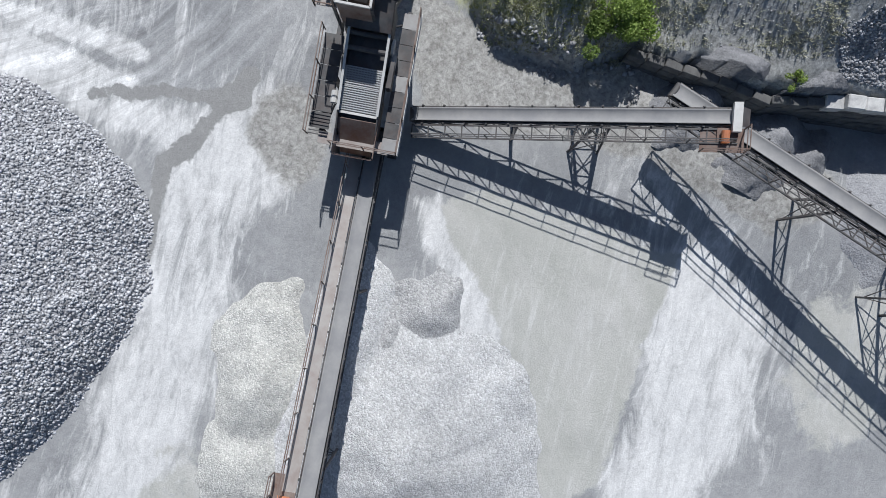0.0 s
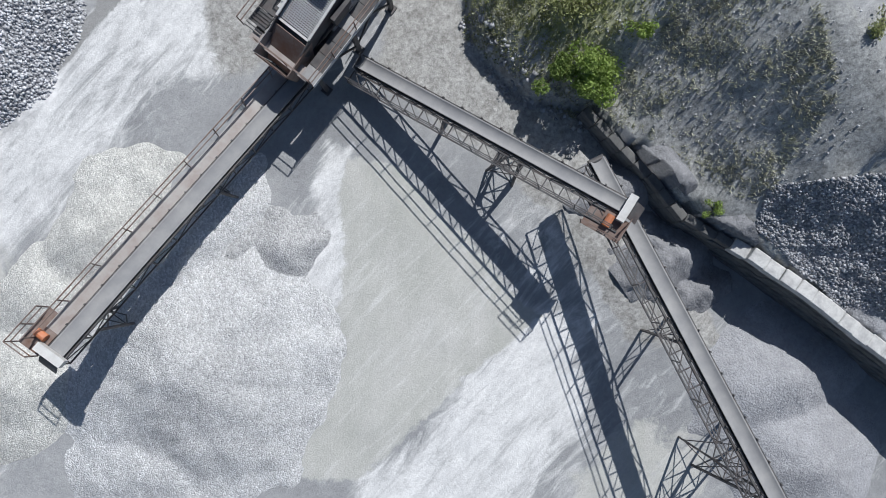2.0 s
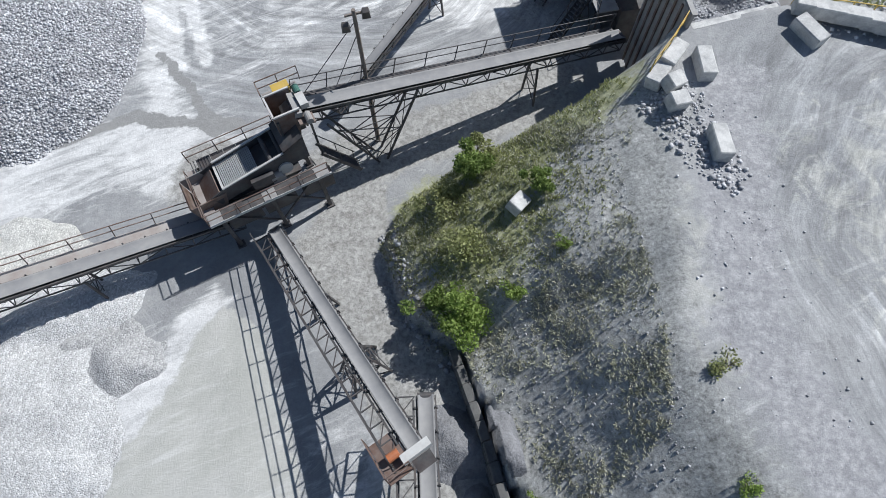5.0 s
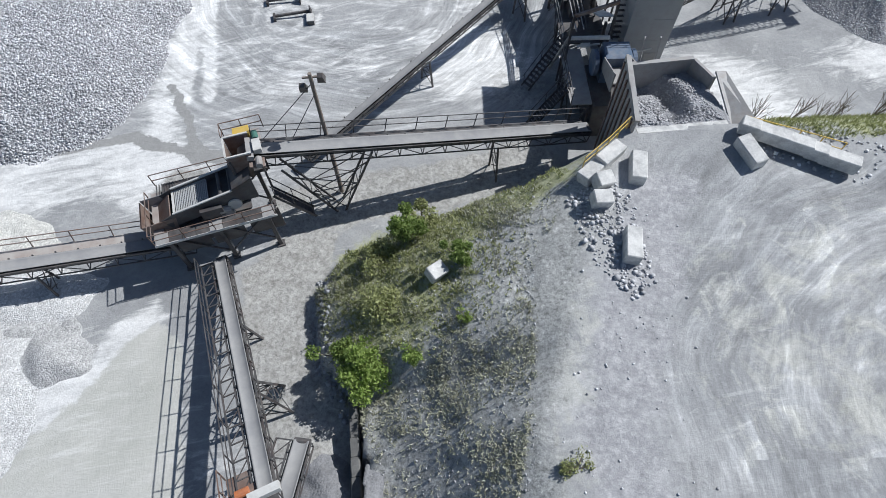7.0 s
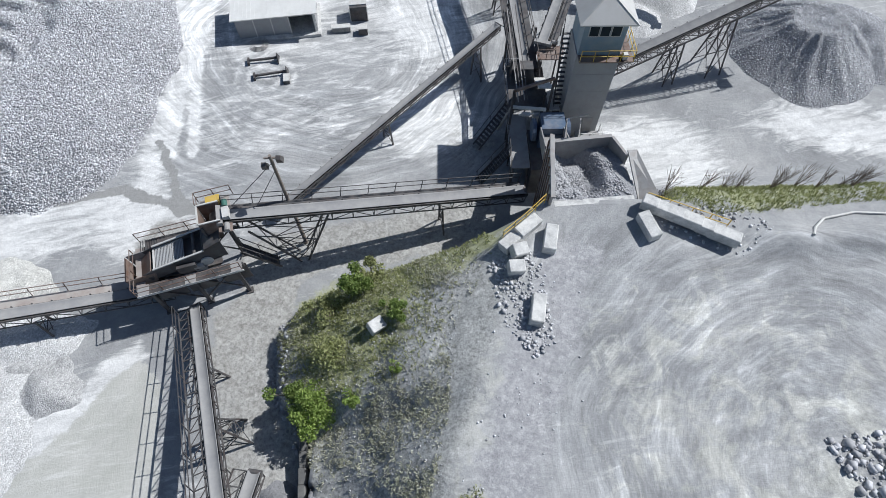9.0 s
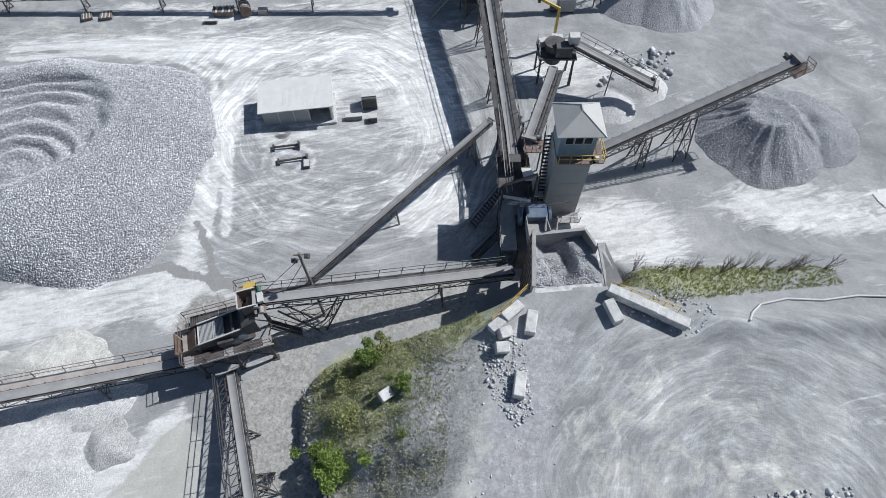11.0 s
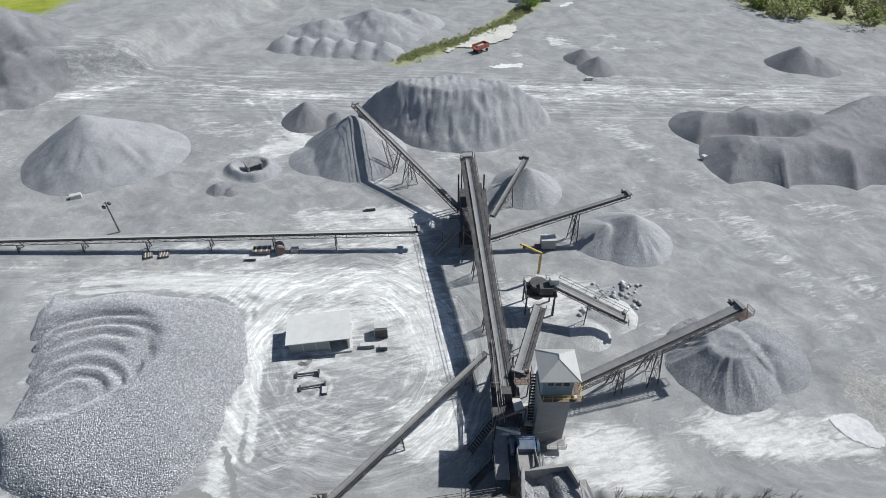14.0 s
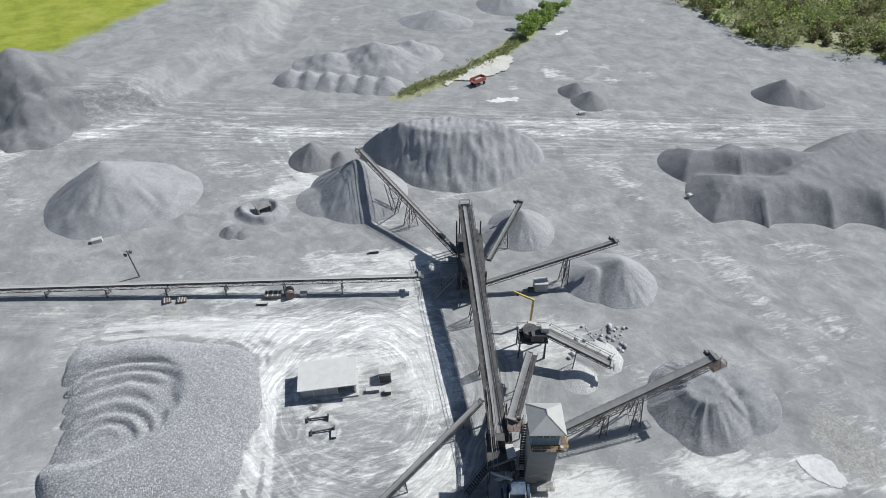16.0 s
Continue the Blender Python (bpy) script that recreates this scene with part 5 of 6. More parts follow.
def hub_tower():
    """The braced steel tower that carries the upper half of the main conveyor."""
    c = thing("hub_tower", "dark braced steel tower with decks under the stacking conveyors", "steel tower")
    ring = [(27.6, 55.0), (31.8, 55.0), (31.4, 66.5), (27.0, 66.5)]
    z0 = H(29.5, 60) - 0.3
    for (x, y), top in zip(ring, (6.3, 6.3, 8.2, 8.2)):
        part("column", Geo().beam((x, y, z0), (x, y, top), 0.25), STEEL_DARK, c)
    for zz in (2.2, 5.2):
        part("deck", Geo().box((29.5, 60.7, zz), (4.6, 11.8, 0.12)), STEEL_DARK, c)
        railing(c, [(27.1, 54.9, zz + 0.06), (27.1, 66.6, zz + 0.06)], 1.05, 1.8, STEEL_DARK)
    for (a, b) in ((ring[0], ring[3]), (ring[1], ring[2]), (ring[0], ring[1])):
        part("brace", Geo().beam((*a, z0 + 0.3), (*b, 5.0), 0.1).beam((*a, 5.0), (*b, z0 + 0.3), 0.1), STEEL_DARK, c)
    part("side_deck", Geo().box((25.6, 58.0, 3.6), (3.2, 3.0, 0.1)), STEEL_GREY, c)
    for x in (24.2, 27.0):
        part("column", Geo().beam((x, 56.8, z0), (x, 56.8, 3.6), 0.16), STEEL_DARK, c)
    railing(c, [(24.1, 56.6, 3.65), (24.1, 59.4, 3.65), (27.0, 59.4, 3.65)], 1.05, 1.3, STEEL_DARK)
    ladder_stair(c, (22.6, 54.2, 0.6), (26.6, 57.0, 3.6), 0.8, STEEL_GREY, 16)
    part("surge_bin", Geo().box((29.6, 63.5, 6.6), (2.6, 3.0, 1.8), Matrix.Rotation(math.pi, 3, "X"), 0.6), STEEL_DARK, c)
    part("head_house", Geo().box((28.5, 69.6, 9.9), (1.6, 0.9, 0.9)), STEEL_GREY, c)
    part("head_frame", Geo().beam((27.6, 69.0, 8.9), (27.6, 69.0, 11.2), 0.09).beam((29.4, 69.0, 8.9), (29.4, 69.0, 11.2), 0.09).beam((27.6, 69.0, 11.2), (29.4, 69.0, 11.2), 0.09), STEEL_DARK, c)
    for x, y in ((27.6, 68.4), (29.4, 68.4)):
        part("column", Geo().beam((x, y, z0), (x, y, 9.4), 0.2), STEEL_DARK, c)


dump_hopper()
jaw_crusher()
cone_crusher()
jib_crane()
hub_tower()


def transfer_tower():
    """The crowded steelwork between the crusher and the foot of the main conveyor."""
    z = H(32.0, 26.0) - 0.2
    c = thing("transfer_tower", "crowded dark steel transfer tower with chutes and platforms", "steel tower")
    for x in (30.6, 33.2):
        for y in (22.0, 26.0, 30.5):
            part("column", Geo().beam((x, y, z), (x, y, 4.2), 0.2), STEEL_DARK, c)
    for y in (22.0, 26.0):
        for x in (30.6, 33.2):
            part("brace", Geo().beam((x, y, z + 0.3), (x, y + 4.2, 3.8), 0.08), STEEL_DARK, c)
            part("brace", Geo().beam((x, y + 4.2, z + 0.3), (x, y, 3.8), 0.08), STEEL_DARK, c)
    part("deck", Geo().box((31.9, 24.5, 2.4), (3.6, 5.4, 0.08)), STEEL_DARK, c)
    railing(c, [(30.1, 21.9, 2.45), (30.1, 27.1, 2.45), (31.4, 27.1, 2.45)], 1.05, 1.2, STEEL_GREY)
    part("boot_chute", Geo().box((31.9, 25.6, 3.3), (1.7, 1.6, 1.6), None, 0.7), STEEL_DARK, c)
    part("chute", Geo().plate([(32.6, 22.2, 4.6), (33.9, 22.2, 4.6), (33.6, 25.2, 3.0), (32.6, 25.2, 3.0)], 0.08), STEEL_PALE, c, "pale worn chute plate")
    part("duct", Geo().tube((30.3, 21.0, 3.6), (32.8, 19.4, 4.9), 0.16, 10), STEEL_PALE, c, "white duct pipe")
    part("duct", Geo().tube((29.4, 21.4, 0.4), (30.3, 21.0, 3.6), 0.12, 10), STEEL_GREY, c)
    for k in range(4):
        part("cable_tray", Geo().beam((30.8 + 0.25 * k, 21.0, 4.2 + 0.1 * k), (30.6 + 0.25 * k, 33.0, 4.5 + 0.1 * k), 0.07), STEEL_DARK if k % 2 else STEEL_GREY, c)
    ladder_stair(c, (27.4, 20.2, -0.6), (30.4, 22.6, 2.4), 0.8, STEEL_DARK, 13)
    ladder_stair(c, (31.0, 30.2, 0.0), (31.0, 27.2, 2.4), 0.7, STEEL_DARK, 12)
    part("crane_beam", Geo().beam((30.2, 20.4, 6.0), (33.6, 21.6, 6.2), 0.16, 0.26), STEEL_RUST, c)
    for x, y in ((30.2, 20.4), (33.6, 21.6)):
        part("column", Geo().beam((x, y, z), (x, y, 6.0), 0.18), STEEL_DARK, c)


transfer_tower()
c = thing("culvert", "dark open culvert mouth in the spoil ring", "culvert", pose(-12.6, 78.6, H(-12.6, 78.6), 0, 0, 35))
part("roof_slab", Geo().box((0, 0.6, 1.25), (3.0, 2.0, 0.25), Matrix.Rotation(0.25, 3, "X")), CONCRETE_DARK, c)
part("side_slab", Geo().box((-1.3, 0.3, 0.6), (0.3, 2.0, 1.3)), CONCRETE_DARK, c)
part("side_slab", Geo().box((1.3, 0.3, 0.6), (0.3, 2.0, 1.3)), CONCRETE_DARK, c)


# ---- hut and yard ----
def hut():
    z = 0.15
    c = thing("hut", "low grey workshop hut with a pale monopitch roof", "hut", pose(7.3, 36.8, z, 0, 0, 8))
    w, d, h = 8.0, 4.2, 2.5
    part("back_wall", Geo().box((0, d / 2, h / 2), (w, 0.15, h + 0.4)), CLADDING, c)
    for x in (-w / 2, w / 2):
        part("side_wall", Geo().plate([(x, -d / 2, -0.2), (x, d / 2, -0.2), (x, d / 2, h + 0.2), (x, -d / 2, h - 0.05)], 0.14 if x > 0 else -0.14), CLADDING, c)
    for i in range(3):
        part("front_panel", Geo().box((-w / 2 + 0.95 + 1.75 * i, -d / 2, h / 2 - 0.1), (1.68, 0.12, h)), CLADDING, c, "blue-grey sheet wall panel")
        part("panel_post", Geo().box((-w / 2 + 1.83 + 1.75 * i, -d / 2 - 0.03, h / 2 - 0.1), (0.1, 0.16, h)), STEEL_PALE, c)
    part("door_post", Geo().box((w / 2 - 0.15, -d / 2, h / 2 - 0.1), (0.2, 0.2, h)), STEEL_PALE, c)
    part("floor_slab", Geo().box((0.1, -0.2, 0.02), (w + 0.4, d + 0.8, 0.3)), CONCRETE, c)
    a, b = h + 0.02, h + 0.42
    part("roof", Geo().plate([(-w / 2 - 0.3, -d / 2 - 0.4, a), (w / 2 + 0.3, -d / 2 - 0.4, a), (w / 2 + 0.3, d / 2 + 0.3, b), (-w / 2 - 0.3, d / 2 + 0.3, b)], 0.1), ROOFING, c, "pale grey sheet roof with dust")
    for i in range(22):
        x = -w / 2 - 0.25 + (w + 0.5) * i / 21
        part("roof_rib", Geo().beam((x, -d / 2 - 0.4, a + 0.0), (x, d / 2 + 0.3, b + 0.0), 0.03, 0.03), ROOFING, c)
    part("gutter", Geo().beam((-w / 2 - 0.3, -d / 2 - 0.44, a - 0.04), (w / 2 + 0.3, -d / 2 - 0.44, a - 0.04), 0.1), STEEL_PALE, c)


def tank_shed():
    c = thing("tank_shed", "small dark box shed with a white top beside the hut", "shed", pose(15.6, 38.0, H(15.6, 38), 0, 0, 6))
    part("body", Geo().box((0, 0, 0.8), (1.7, 1.6, 1.7)), STEEL_DARK, c)
    part("top", Geo().box((0, 0.2, 1.7), (1.75, 1.3, 0.12)), STEEL_PALE, c, "white sheet top")
    part("post", Geo().box((0.9, -0.8, 0.8), (0.08, 0.08, 1.7)), STEEL_PALE, c)
    part("post", Geo().box((-0.9, -0.8, 0.8), (0.08, 0.08, 1.7)), STEEL_PALE, c)


def crate(label, x, y, s, turn, mat):
    c = thing("crate", label, "crate", pose(x, y, H(x, y), 0, 0, turn))
    part("body", Geo().box((0, 0, s[2] / 2), s), mat, c)
    part("lid", Geo().box((0, 0.05, s[2] + 0.03), (s[0] * 1.04, s[1] * 1.04, 0.06)), STEEL_PALE, c, "pale dusty lid")


def steel_stand(x, y, turn, length):
    c = thing("steel_stand", "dark steel beam stand lying on the yard", "steel stand", pose(x, y, H(x, y), 0, 0, turn), "stands in the yard")
    part("beam", Geo().beam((-length / 2, 0, 0.35), (length / 2, 0, 0.35), 0.16, 0.2), STEEL_DARK, c)
    part("foot", Geo().box((-length / 2, 0, 0.2), (0.2, 0.8, 0.45)), STEEL_DARK, c)
    part("foot", Geo().plate([(length / 2, -0.6, 0), (length / 2 + 0.1, 0.6, 0), (length / 2, 0.15, 0.8), (length / 2, -0.15, 0.8)], 0.1), STEEL_DARK, c)


def flood_light(x, y, top, label):
    z = H(x, y)
    c = thing("light_pole", label, "light pole", (x, y, z - 0.1))
    part("pole", Geo().tube((0, 0, 0), (0, 0, top - z), 0.16, 10, 0.11), WOOD, c)
    part("cross_arm", Geo().beam((-0.5, 0.1, top - z - 0.4), (0.6, 0.1, top - z - 0.3), 0.1), WOOD, c)
    for dx, dz in ((-0.55, -0.9), (0.6, -0.2)):
        part("lamp_head", Geo().box((dx, -0.1, top - z + dz), (0.45, 0.4, 0.55), Matrix.Rotation(0.4, 3, "X"), 0.7), STEEL_DARK, c, "dark floodlight head")


hut()
tank_shed()
crate("long low concrete trough near the hut", 13.9, 35.6, (1.9, 0.6, 0.55), 6, CONCRETE_DARK)
crate("small dark crate with a pale lid", 16.2, 35.4, (0.9, 0.8, 0.7), 6, STEEL_DARK)
steel_stand(6.6, 30.8, 9, 2.9)
steel_stand(7.6, 28.9, 12, 3.2)
crate("dark steel grid frame on the yard", 9.2, 28.3, (0.6, 1.0, 0.35), 8, STEEL_DARK)
g = Geo()
for k in range(5):
    for i in range(28):
        a, b, r = i * math.tau / 28, (i + 1) * math.tau / 28, 0.45 + 0.14 * k
        g.beam((r * math.cos(a), r * math.sin(a), 0.04), (r * math.cos(b), r * math.sin(b), 0.04), 0.05)
solid("hose_coil", g, STEEL_GREY, "flat coil of grey hose on the ground", "hose", (5.7, 33.2, H(5.7, 33.2)))
flood_light(13.1, 10.1, 10.6, "leaning timber pole with two floodlights and stay wires")
flood_light(-30.2, 58.8, 8.3, "slim dark light pole beside the level conveyor")
for a, b in (((13.1, 10.1, 9.8), (9.6, 8.9, 6.6)), ((13.1, 10.1, 9.0), (11.4, 9.0, 6.6))):
    solid("stay_wire", Geo().tube(a, b, 0.025, 5), STEEL_DARK, "thin dark stay wire of the light pole", "wire", None, "stay wires")

for k, (x, y, s) in enumerate(((-5.2, 54.6, 2.6), (-20.5, 53.2, 1.4), (-23.0, 53.0, 1.2))):
    c = thing("pallet_stack", "stack of pale timber pallets and scrap by the conveyor", "pallet", pose(x, y, H(x, y), 0, 0, 4 + 9 * k))
    for i in range(7):
        part("slat", Geo().box((-s / 2 + s * i / 6, 0, 0.75 if k == 0 else 0.4), (s / 11, 1.5, 0.06)), STEEL_PALE if i % 2 else WOOD, c)
    part("block", Geo().box((0, 0, 0.35 if k == 0 else 0.18), (s, 1.3, 0.7 if k == 0 else 0.35)), WOOD, c)
c = thing("rusty_drum", "rusty brown steel drum lying by the pallets", "drum", pose(-2.3, 54.8, H(-2.3, 54.8) + 0.75, 0, 0, 20))
part("shell", Geo().tube((0, -0.9, 0), (0, 0.9, 0), 0.75, 20), STEEL_RUST, c)
part("hoop", Geo().tube((0, -0.4, 0), (0, -0.32, 0), 0.79, 20), STEEL_PALE, c)
part("hoop", Geo().tube((0, 0.4, 0), (0, 0.48, 0), 0.79, 20), STEEL_PALE, c)
crate("long dark trough on the yard", -6.6, 52.6, (1.6, 0.5, 0.4), 3, STEEL_DARK)
crate("pale crate beside the rusty drum", 0.0, 54.9, (1.2, 0.8, 0.6), 3, WALKWAY)
crate("dark trough with a pale lid on the yard", 11.2, 66.4, (1.8, 0.5, 0.5), 8, STEEL_DARK)
crate("white box standing on the open yard", -42.0, 68.0, (1.8, 0.9, 0.7), 25, STEEL_PALE)
crate("white box by the dark sand heaps", 79.2, 87.0, (0.9, 0.9, 0.9), 25, STEEL_PALE)
crate("white trough beside a far sand heap", 62.4, 124.7, (1.8, 0.8, 0.7), 5, STEEL_PALE)

c = thing("pump_house", "small pale cabin on legs beside the slim stacker", "cabin", pose(41.9, 57.6, H(41.9, 57.6), 0, 0, 2))
part("body", Geo().box((0, 0, 1.1), (2.3, 1.6, 1.8)), CLADDING, c)
part("roof", Geo().box((0, 0, 2.06), (2.5, 1.8, 0.14)), STEEL_PALE, c)
part("pump", Geo().tube((-2.2, -0.3, 0.5), (-1.3, -0.3, 0.5), 0.4, 14), STEEL_DARK, c)
for x in (-0.9, 0.9):
    part("skid", Geo().box((x, 0, 0.1), (0.2, 1.6, 0.3)), STEEL_DARK, c)

c = thing("tipper_trailer", "faded red tipper trailer body with pale load far off", "trailer", pose(34.8, 141.5, H(34.8, 141.5), 0, 0, 42))
part("body", Geo().box((0, 0, 1.2), (4.6, 2.2, 0.2)).box((0, 1.05, 1.7), (4.6, 0.12, 1.1)).box((0, -1.05, 1.7), (4.6, 0.12, 1.1)).box((2.25, 0, 1.7), (0.12, 2.2, 1.1)), RED_PAINT, c)
part("load", Geo().box((0.2, 0, 1.5), (3.6, 1.8, 0.6), None, 0.7), ROCK_PALE, c)
for x in (-1.5, -0.5, 1.6):
    for y in (-0.95, 0.95):
        part("wheel", Geo().tube((x, y - 0.15, 0.45), (x, y + 0.15, 0.45), 0.45, 14), RUBBER, c)


# ---- concrete blocks ----
def block_mesh(l, w, h):
    bm = bmesh.new()
    bmesh.ops.create_cube(bm, size=1)
    bmesh.ops.scale(bm, vec=(l, w, h), verts=bm.verts)
    bmesh.ops.bevel(bm, geom=list(bm.edges), offset=0.05, segments=1, affect="EDGES")
    me = bpy.data.meshes.new("concrete_block")
    bm.to_mesh(me)
    bm.free()
    me.materials.append(CONCRETE)
    return me


BLOCK = block_mesh(1.95, 0.85, 0.8)
HALF_BLOCK = block_mesh(1.05, 0.85, 0.8)


def lay(mesh, x, y, turn, tip=0.0, lift=0.0, label="weathered white concrete block on the rubble"):
    solid("concrete_block", mesh, None, label, "block", pose(x, y, H(x, y) + 0.34 + lift, tip, tip * 0.6, turn), "loose concrete blocks")


lay(BLOCK, 31.3, 5.5, 78)
lay(BLOCK, 29.9, 6.5, 42, 4)
lay(BLOCK, 28.9, 5.6, 40, -8)
lay(HALF_BLOCK, 29.2, 4.7, 20, 16)
lay(HALF_BLOCK, 28.9, 3.4, 5, 8)
lay(BLOCK, 30.0, 0.5, 79, 5)
lay(BLOCK, 37.9, 6.4, -72, 6)
for i in range(5):
    lay(BLOCK if i % 3 else HALF_BLOCK, 38.2 + 1.12 * i, 8.0 - 0.6 * i, -28, 0, 0.25, "pale concrete block in a row beside the hopper")
lay(HALF_BLOCK, 19.85, 0.75, 38, 12, 0.1, "white concrete block lying on the grassy bank")
c = thing("safety_rail", "yellow pipe guard rail beside the hopper", "guard rail")
railing(c, [(28.2, 5.6, 7.3), (29.8, 7.0, 7.35), (31.2, 8.4, 7.4)], 1.0, 1.2, STEEL_YELLOW)
c = thing("safety_rail", "yellow pipe guard rail along the block row", "guard rail")
railing(c, [(38.4, 9.0, 6.6), (41.0, 7.5, 6.9), (43.2, 6.5, 6.9)], 1.0, 1.3, STEEL_YELLOW)

wall_line = [(14.95, -5.4), (15.45, -9.5), (15.8, -13.6), (17.4, -17.1), (18.9, -21.0), (20.1, -24.8), (22.3, -31.3), (25.5, -40)]
retaining = thing("retaining_wall", "stepped retaining wall of pale concrete blocks below dark rock", "wall", kind="structure")
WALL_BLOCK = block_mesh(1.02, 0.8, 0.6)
# much darker concrete for the lower courses and the northern stretch
WALL_DARK = block_mesh(1.02, 0.5, 0.6)
WALL_DARK.materials.clear()
WALL_DARK.materials.append(CONCRETE_DARKEST)
rng = random.Random(4)
for (ax, ay), (bx, by) in zip(wall_line, wall_line[1:]):
    n = max(1, round(math.hypot(bx - ax, by - ay) / 1.03))
    turn = math.degrees(math.atan2(by - ay, bx - ax))
    for i in range(n):
        k = (i + 0.5) / n
        x, y = ax + (bx - ax) * k, ay + (by - ay) * k
        top = float(np.interp(y, [-17, -16.5, -9, -5], [2.2, 1.75, 1.15, 0.5])) + rng.uniform(-0.04, 0.04)
        for course in range(7):
            z = top - 0.3 - 0.6 * course
            if z > floor_height(x, y) - 0.5:
                me = WALL_BLOCK if course == 0 and y < -16.5 and rng.random() > 0.06 else WALL_DARK
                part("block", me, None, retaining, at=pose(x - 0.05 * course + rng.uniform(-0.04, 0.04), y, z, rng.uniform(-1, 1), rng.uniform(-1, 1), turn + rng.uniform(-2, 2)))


# ---- loose stone ----
def stones(name, label, xs, ys, zs, lo, hi, mat, seed, flat=0.75, kind="stuff", category="rocks"):
    """Many angular stones as one mesh."""
    r = np.random.RandomState(seed)
    n = len(xs)
    cube = np.array([(a, b, c) for c in (-1, 1) for a, b in ((-1, -1), (1, -1), (1, 1), (-1, 1))], float)
    v = cube[None] * (1 + r.uniform(-0.45, 0.2, (n, 8, 3)))
    s = lo * (hi / lo) ** (r.rand(n) ** 1.6)
    v = v * (s[:, None] * r.uniform(0.6, 1.1, (n, 3)) * 0.5)[:, None, :]
    q = r.normal(size=(n, 4))
    q /= np.linalg.norm(q, axis=1)[:, None]
    w, x, y, z = q.T
    R = np.stack([1 - 2 * (y * y + z * z), 2 * (x * y - z * w), 2 * (x * z + y * w), 2 * (x * y + z * w), 1 - 2 * (x * x + z * z), 2 * (y * z - x * w), 2 * (x * z - y * w), 2 * (y * z + x * w), 1 - 2 * (x * x + y * y)], -1).reshape(n, 3, 3)
    v = np.einsum("nij,nkj->nki", R, v)
    v[..., 2] *= flat
    v += np.stack([xs, ys, zs + s * 0.22], -1)[:, None, :]
    f = np.array([(3, 2, 1, 0), (4, 5, 6, 7), (0, 1, 5, 4), (1, 2, 6, 5), (2, 3, 7, 6), (3, 0, 4, 7)])
    return link_quads(name, label, v.reshape(-1, 3), (f[None] + 8 * np.arange(n)[:, None, None]).reshape(-1, 4), mat, kind, category)


def quads_mesh(name, co, q, mat):
    me = bpy.data.meshes.new(name)
    me.vertices.add(len(co))
    me.vertices.foreach_set("co", co.astype(np.float32).ravel())
    me.loops.add(q.size)
    me.loops.foreach_set("vertex_index", q.astype(np.int32).ravel())
    me.polygons.add(len(q))
    me.polygons.foreach_set("loop_start", np.arange(0, q.size, q.shape[1], dtype=np.int32))
    me.materials.append(mat)
    me.update(calc_edges=True)
    return me


def link_quads(name, label, co, q, mat, kind, category):
    return tagged(new(name, quads_mesh(name, co, q, mat)), label, category, kind=kind)


def island_stone(name, dark, light):
    """Tone from piece to piece."""
    m, t, b = nodes_of(name)
    g = t.nodes.new("ShaderNodeNewGeometry")
    w = place_of(t)
    c = ramp(t, g.outputs["Random Per Island"], [(0.0, grey(dark, -0.03)), (0.6, grey((dark + light) / 2, -0.03)), (1.0, grey(light, -0.025))])
    c = mix(t, c, ramp(t, grain(t, w, 6, 4), [(0.3, grey(0.8)), (0.7, grey(1.1))]), 0.8, "MULTIPLY")
    t.links.new(c, b.inputs["Base Color"])
    b.inputs["Roughness"].default_value = 0.9
    return m


ISLE_DARK = island_stone("dark_rock_pieces", 0.22, 0.62)
ISLE_MID = island_stone("blue_grey_pieces", 0.30, 0.82)
ISLE_GREY = island_stone("grey_pieces", 0.28, 0.56)
ISLE_PALE = island_stone("pale_rock_pieces", 0.36, 0.68)


def fill_poly(poly, n, r):
    poly = np.array(poly)
    lo, hi = poly.min(0), poly.max(0)
    p = r.uniform(lo, hi, (n, 2))
    inside = np.zeros(n, bool)
    for (ax, ay), (bx, by) in zip(poly, np.roll(poly, -1, 0)):
        cross = ((ay > p[:, 1]) != (by > p[:, 1])) & (p[:, 0] < (bx - ax) * (p[:, 1] - ay) / (by - ay + 1e-9) + ax)
        inside ^= cross
    return p[inside].T


r = np.random.RandomState(11)
x, y = fill_poly([(18.2, -16.0), (19.4, -14.2), (22, -15.6), (25.2, -17.4), (28, -20), (31, -30), (28, -40), (23, -31), (20.3, -24), (18.9, -19)], 80000, r)
stones("rock_spread", "spread of dark angular broken rock above the wall", x, y, height(x, y), 0.08, 0.18, ISLE_DARK, 12)
x, y = r.uniform(-36, 1, 150000), r.uniform(10, 45, 150000)
p = p_left(x, y)
x, y, p = x[p > -0.02], y[p > -0.02], p[p > -0.02]
stones("gravel_pieces", "loose blue-grey stones covering the broad heap", x, y, height(x, y) + np.maximum(p, 0) - 0.04, 0.085, 0.2, ISLE_MID, 13)
x, y = fill_poly([(27.2, 4.5), (30.5, 5), (31.0, -1.5), (29.5, -2.5), (27.8, 0)], 900, r)
stones("rubble", "pale rubble scattered round the concrete blocks", x, y, height(x, y), 0.06, 0.28, ISLE_PALE, 14)
x, y = fill_poly([(24, -12), (28.5, 4), (33, 3), (31, -14)], 260, r)
stones("rubble", "stray stones along the haul road edge", x, y, height(x, y), 0.04, 0.13, ISLE_MID, 15)
x, y = fill_poly([(12.0, 3.0), (13.2, 2.5), (13.6, -3), (15.6, -6), (14.4, -6.5), (11.7, -2)], 700, r)
stones("rubble", "dark clods at the foot of the bank", x, y, height(x, y), 0.08, 0.35, ISLE_GREY, 16)
